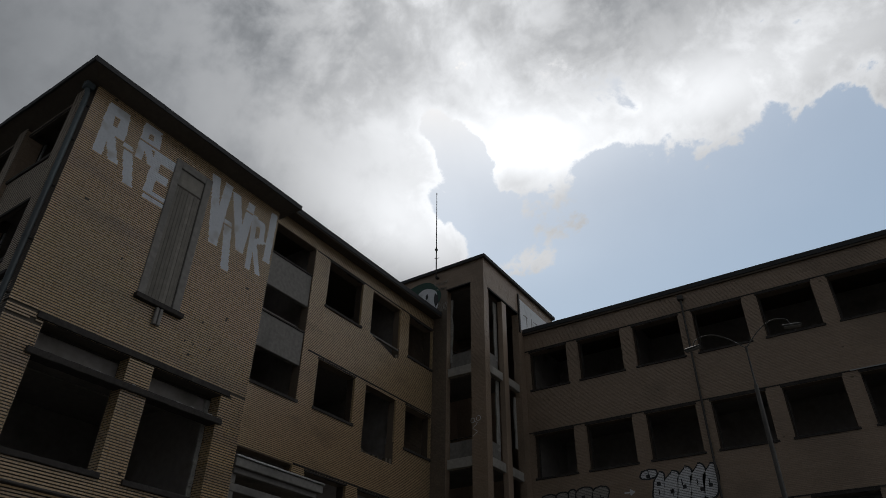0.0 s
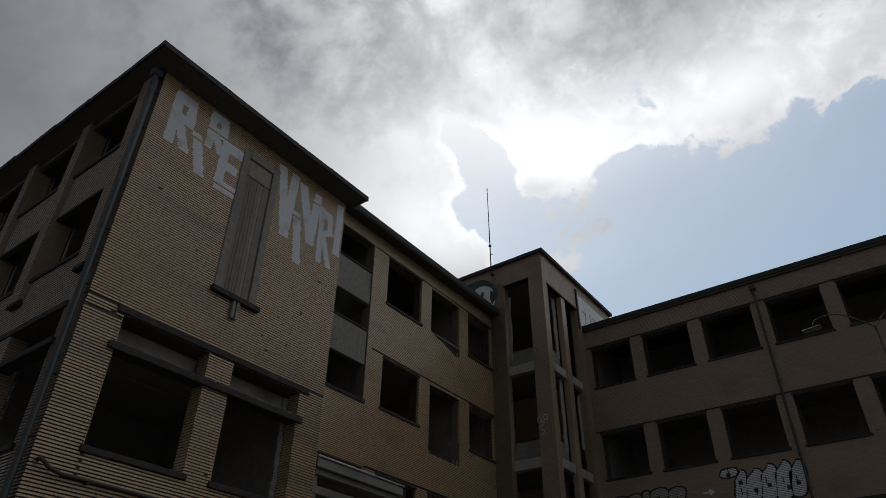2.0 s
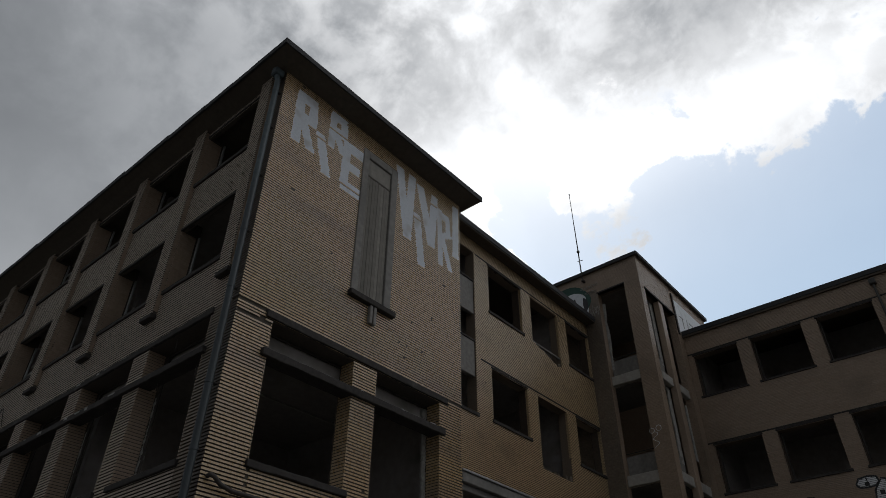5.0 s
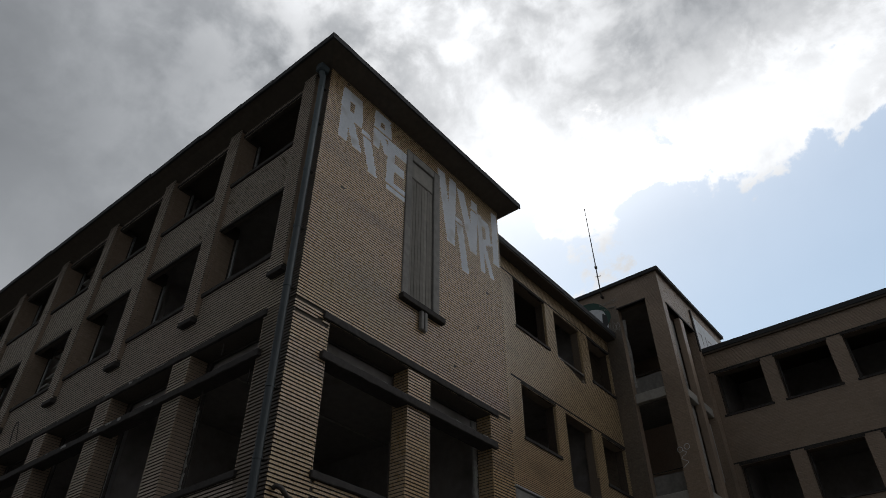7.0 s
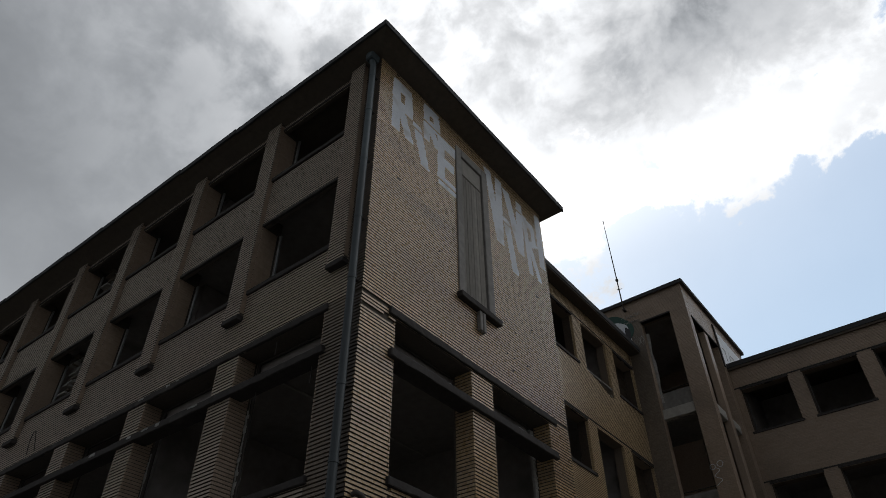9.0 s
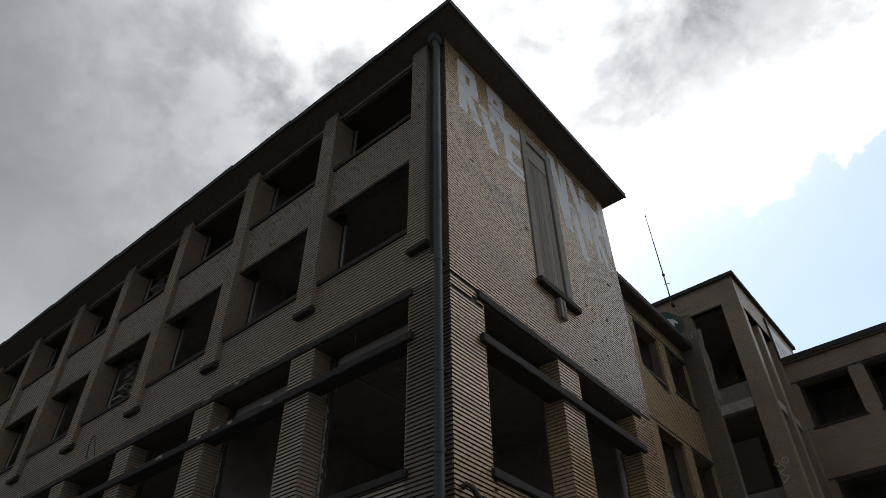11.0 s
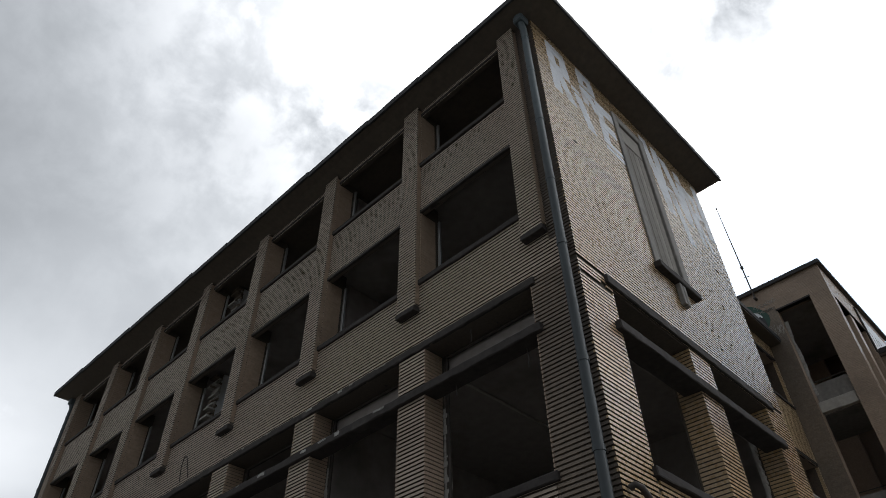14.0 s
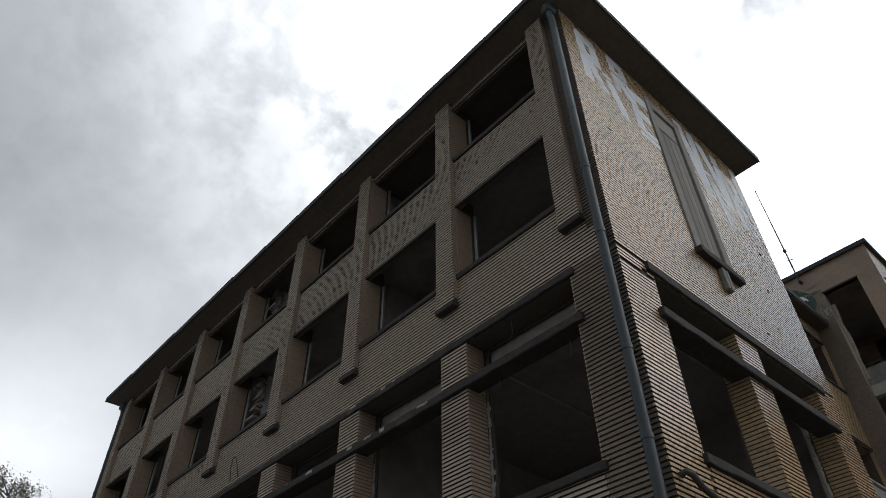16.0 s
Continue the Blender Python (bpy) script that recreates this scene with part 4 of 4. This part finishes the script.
# bubble letters sprayed below the windows: black outline, pale fill on each course
def slab(pile, low, high, z0, z1, n0, n1):
    """A thin plate on the wing's wall between two courses' ends: (left, right) below and above."""
    n, y0, y1 = len(pile.v), WY - n0, WY - n1
    pile.v += [(low[0], y0, z0), (low[1], y0, z0), (high[1], y0, z1), (high[0], y0, z1), (low[0], y1, z0), (low[1], y1, z0), (high[1], y1, z1), (high[0], y1, z1)]
    pile.f += [(n, n + 3, n + 2, n + 1), (n + 4, n + 5, n + 6, n + 7), (n, n + 1, n + 5, n + 4), (n + 1, n + 2, n + 6, n + 5), (n + 2, n + 3, n + 7, n + 6), (n + 3, n, n + 4, n + 7)]


def bubble(x, z, w, h, lean, fill, seed):
    """One fat letter shape: strips of paint on each course between rounded, leaning sides; tall ones run up to a point."""
    rnd = random.Random(seed)
    edge, inner = Pile(), Pile()

    def ends(v, grow):
        t = max(-1.0, min(1.0, (v - z) / (h + grow)))
        half = (w + grow) * (1 - abs(t) ** 5) ** 0.5 * (1 + 0.07 * math.sin(5 * t + seed))
        cut = max(0.0, t - 0.4) * 1.9 * half if h > 0.5 else 0.0
        return x + lean * t - half + cut, x + lean * t + half

    for i in range(math.floor((z - h - 0.08) / COURSE), math.ceil((z + h + 0.08) / COURSE)):
        lo, hi = max(i * COURSE, z - h - 0.07), min((i + 1) * COURSE, z + h + 0.07)
        slab(edge, ends(lo, 0.07), ends(hi, 0.07), lo, hi - 0.002, -0.002, 0.004)
        lo, hi = max(i * COURSE + 0.008, z - h), min((i + 1) * COURSE - 0.008, z + h)
        if hi - lo > 0.01:
            slab(inner, ends(lo, 0.0), ends(hi, 0.0), lo, hi, 0.002, 0.009)
    shape = part("graffiti_letter", edge, BLACK, wing_wall, "sprayed bubble-letter shape with black outline", kind="stuff")
    part("fill", inner, fill, shape, kind="stuff")
    for k in range(2):
        u, v = x + rnd.uniform(-0.3, 0.3) * w, z + rnd.uniform(-0.5, 0.4) * h
        part("inner_stroke", trim(u - 0.02, u + 0.02 + 0.12 * k, WING[1] - 0.014, WING[1] - 0.009, v - 0.12, v + 0.04 + 0.1 * (1 - k), 0.001), BLACK, shape)


for i, (x, w, h, lean, fill) in enumerate(((-9.42, 0.30, 0.16, 0.04, SILVER), (-9.05, 0.20, 0.60, 0.10, SILVER), (-8.52, 0.28, 0.56, 0.12, SILVER), (-7.95, 0.27, 0.66, 0.12, SILVER), (-7.38, 0.28, 0.70, 0.12, SILVER), (-6.86, 0.27, 0.64, 0.10, SILVER),
                                         (-14.35, 0.34, 0.32, 0.05, PALE_CONCRETE), (-13.65, 0.26, 0.34, 0.05, PALE_CONCRETE), (-13.15, 0.14, 0.40, 0.06, PALE_CONCRETE), (-12.55, 0.34, 0.42, 0.08, PALE_CONCRETE), (-11.75, 0.32, 0.36, 0.06, PALE_CONCRETE))):
    bubble(x, 9.62 + (0.62 if i == 0 else 0.0), w * 1.12, h * 1.08, lean, fill, 40 + i)
arrow = Pile()
slab(arrow, (-10.62, -10.34), (-10.62, -10.34), 9.555, 9.625, 0, 0.006)
slab(arrow, (-10.36, -10.34), (-10.36, -10.12), 9.45, 9.589, 0, 0.006)
slab(arrow, (-10.36, -10.12), (-10.36, -10.34), 9.591, 9.73, 0, 0.006)
part("graffiti_arrow", arrow, SILVER, wing_wall, "sprayed arrow")
under(wing)

pipe = thing("drainpipe", "dark grey drainpipe with a hopper down the wing", "drainpipe", (-6.5, 30.1, 0))
part("pipe", tube([(-6.52, WY - 0.12, 0.1), (-6.52, WY - 0.12, 18.2)], 0.05, 12), LAMPGREY, pipe)
part("hopper", trim(-6.65, -6.39, WY - 0.24, WY - 0.02, 18.1, 18.38, 0.03), LAMPGREY, pipe)
for z in (4, 7.5, 10.5, 13.6, 16.5):
    part("collar", tube([(-6.52, WY - 0.12, z - 0.04), (-6.52, WY - 0.12, z + 0.04)], 0.062, 12), LAMPGREY, pipe)
under(pipe)

# ---------------------------------------------------------------- street lamp in the yard
lamp = thing("street_lamp", "grey steel street lamp with two curved arms", "street lamp", (-2.23, 16.0, 0))
LX, LY = -2.23, 16.0
part("pole", tube([(LX, LY, 0, 0.075), (LX, LY, 7.75, 0.046), (LX, LY, 7.8, 0.024), (LX, LY, 8.66, 0.02)], 0.06, 12), LAMPGREY, lamp)
part("collar", tube([(LX, LY, 8.6), (LX, LY, 8.72)], 0.03, 12), LAMPGREY, lamp)
for sgn, span in ((-1, 1.12), (1, 1.0)):
    arm = [(LX + sgn * span * s, LY, 8.68 + 0.55 * math.sin(math.pi * 0.66 * s)) for s in [i / 12 for i in range(13)]]
    arm.append((arm[-1][0] + sgn * 0.06, LY, arm[-1][2] - 0.14))
    part("arm", tube(arm, 0.013, 8), LAMPGREY, lamp)
    ex, ez = arm[-1][0], arm[-1][2]
    bm = trim(-0.20, 0.20, -0.08, 0.08, -0.025, 0.025, 0.015)
    bmesh.ops.transform(bm, verts=bm.verts, matrix=pose(ex + sgn * 0.02, LY, ez - 0.04, 0, sgn * 6, 0))
    head = part("lamp_head", bm, LAMPGREY, lamp, "flat grey lamp housing")
    bm = trim(-0.17, 0.17, -0.065, 0.065, -0.042, -0.027, 0.005)
    bmesh.ops.transform(bm, verts=bm.verts, matrix=pose(ex + sgn * 0.02, LY, ez - 0.04, 0, sgn * 6, 0))
    part("lens", bm, CONCRETE, head)
under(lamp)

# ---------------------------------------------------------------- tree beyond the block
tree = thing("tree", "tall thin-leaved tree beyond the block", "tree", (-55, 5.4, 0))
rnd = random.Random(21)
part("trunk", tube([(-55, 5.4, 0, 0.34), (-54.9, 5.5, 5, 0.27), (-55.1, 5.4, 10, 0.18), (-55, 5.5, 15, 0.09), (-55, 5.5, 18.6, 0.02)], 0.3, 10), BARK, tree)
leaf = Pile()
for i in range(60):
    z = 7 + 11.0 * rnd.random() ** 0.75
    a = rnd.uniform(0, 6.283)
    ln = rnd.uniform(1.2, 2.9) * (1.0 - 0.035 * (z - 7))
    p = Vector((-55, 5.45, z))
    d = Vector((math.cos(a), math.sin(a), rnd.uniform(0.35, 0.9)))
    pts = [p, p + d * ln * 0.5 + Vector((0, 0, 0.1)), p + d * ln + Vector((0, 0, 0.35))]
    part("limb", tube([(*pts[0], 0.045), (*pts[1], 0.022), (*pts[2], 0.006)], 0.05, 6), BARK, tree)
    for j in range(300):
        t = rnd.uniform(0.3, 1.08)
        c = p + d * ln * t + Vector((rnd.gauss(0, 0.26), rnd.gauss(0, 0.26), rnd.gauss(0.15, 0.26)))
        s = rnd.uniform(0.035, 0.085)
        e1 = Vector((rnd.uniform(-1, 1), rnd.uniform(-1, 1), rnd.uniform(-1, 1))).normalized() * s
        e2 = e1.orthogonal().normalized() * s * 0.45
        n = len(leaf.v)
        leaf.v += [tuple(c - e1), tuple(c + e2), tuple(c + e1), tuple(c - e2)]
        leaf.f.append((n, n + 1, n + 2, n + 3))
part("crown", leaf, LEAF, tree, kind="stuff")
under(tree)

# ---------------------------------------------------------------- single bricks of the corner pier
lone = {}
rnd = random.Random(6)
for i in range(math.ceil(5.2 / COURSE), math.floor(8.5 / COURSE)):
    lo = i * COURSE + 0.5 * (COURSE - BRICK_H)
    if not 5.2 < lo + BRICK_H / 2 < 8.5:
        continue
    shift = (i % 2) * 0.5 * BRICK_L
    stop = 6.17
    k = math.floor((FY - shift) / BRICK_L)
    while k * BRICK_L + shift < stop:
        p, q = max(FY, k * BRICK_L + shift + 0.0015), min(stop, (k + 1) * BRICK_L + shift - 0.0015)
        k += 1
        if q - p < 0.02 or (5.88 < 0.5 * (p + q) < 6.02 and lo > 8.44):
            continue
        key = round(q - p, 3)
        if key not in lone:
            b = Pile()
            b.box(-0.03, 0.0, -key / 2, key / 2, -BRICK_H / 2, BRICK_H / 2)
            lone[key] = b.mesh("brick")
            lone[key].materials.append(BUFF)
            # beds in the mortar colour again, painting the joints' shade
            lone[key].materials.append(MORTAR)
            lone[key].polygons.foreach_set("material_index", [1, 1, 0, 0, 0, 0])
        ob = new("brick", lone[key])
        ob.parent = gable_wall
        ob.location = (GX + rnd.uniform(-0.001, 0.001), (p + q) / 2, lo + BRICK_H / 2)
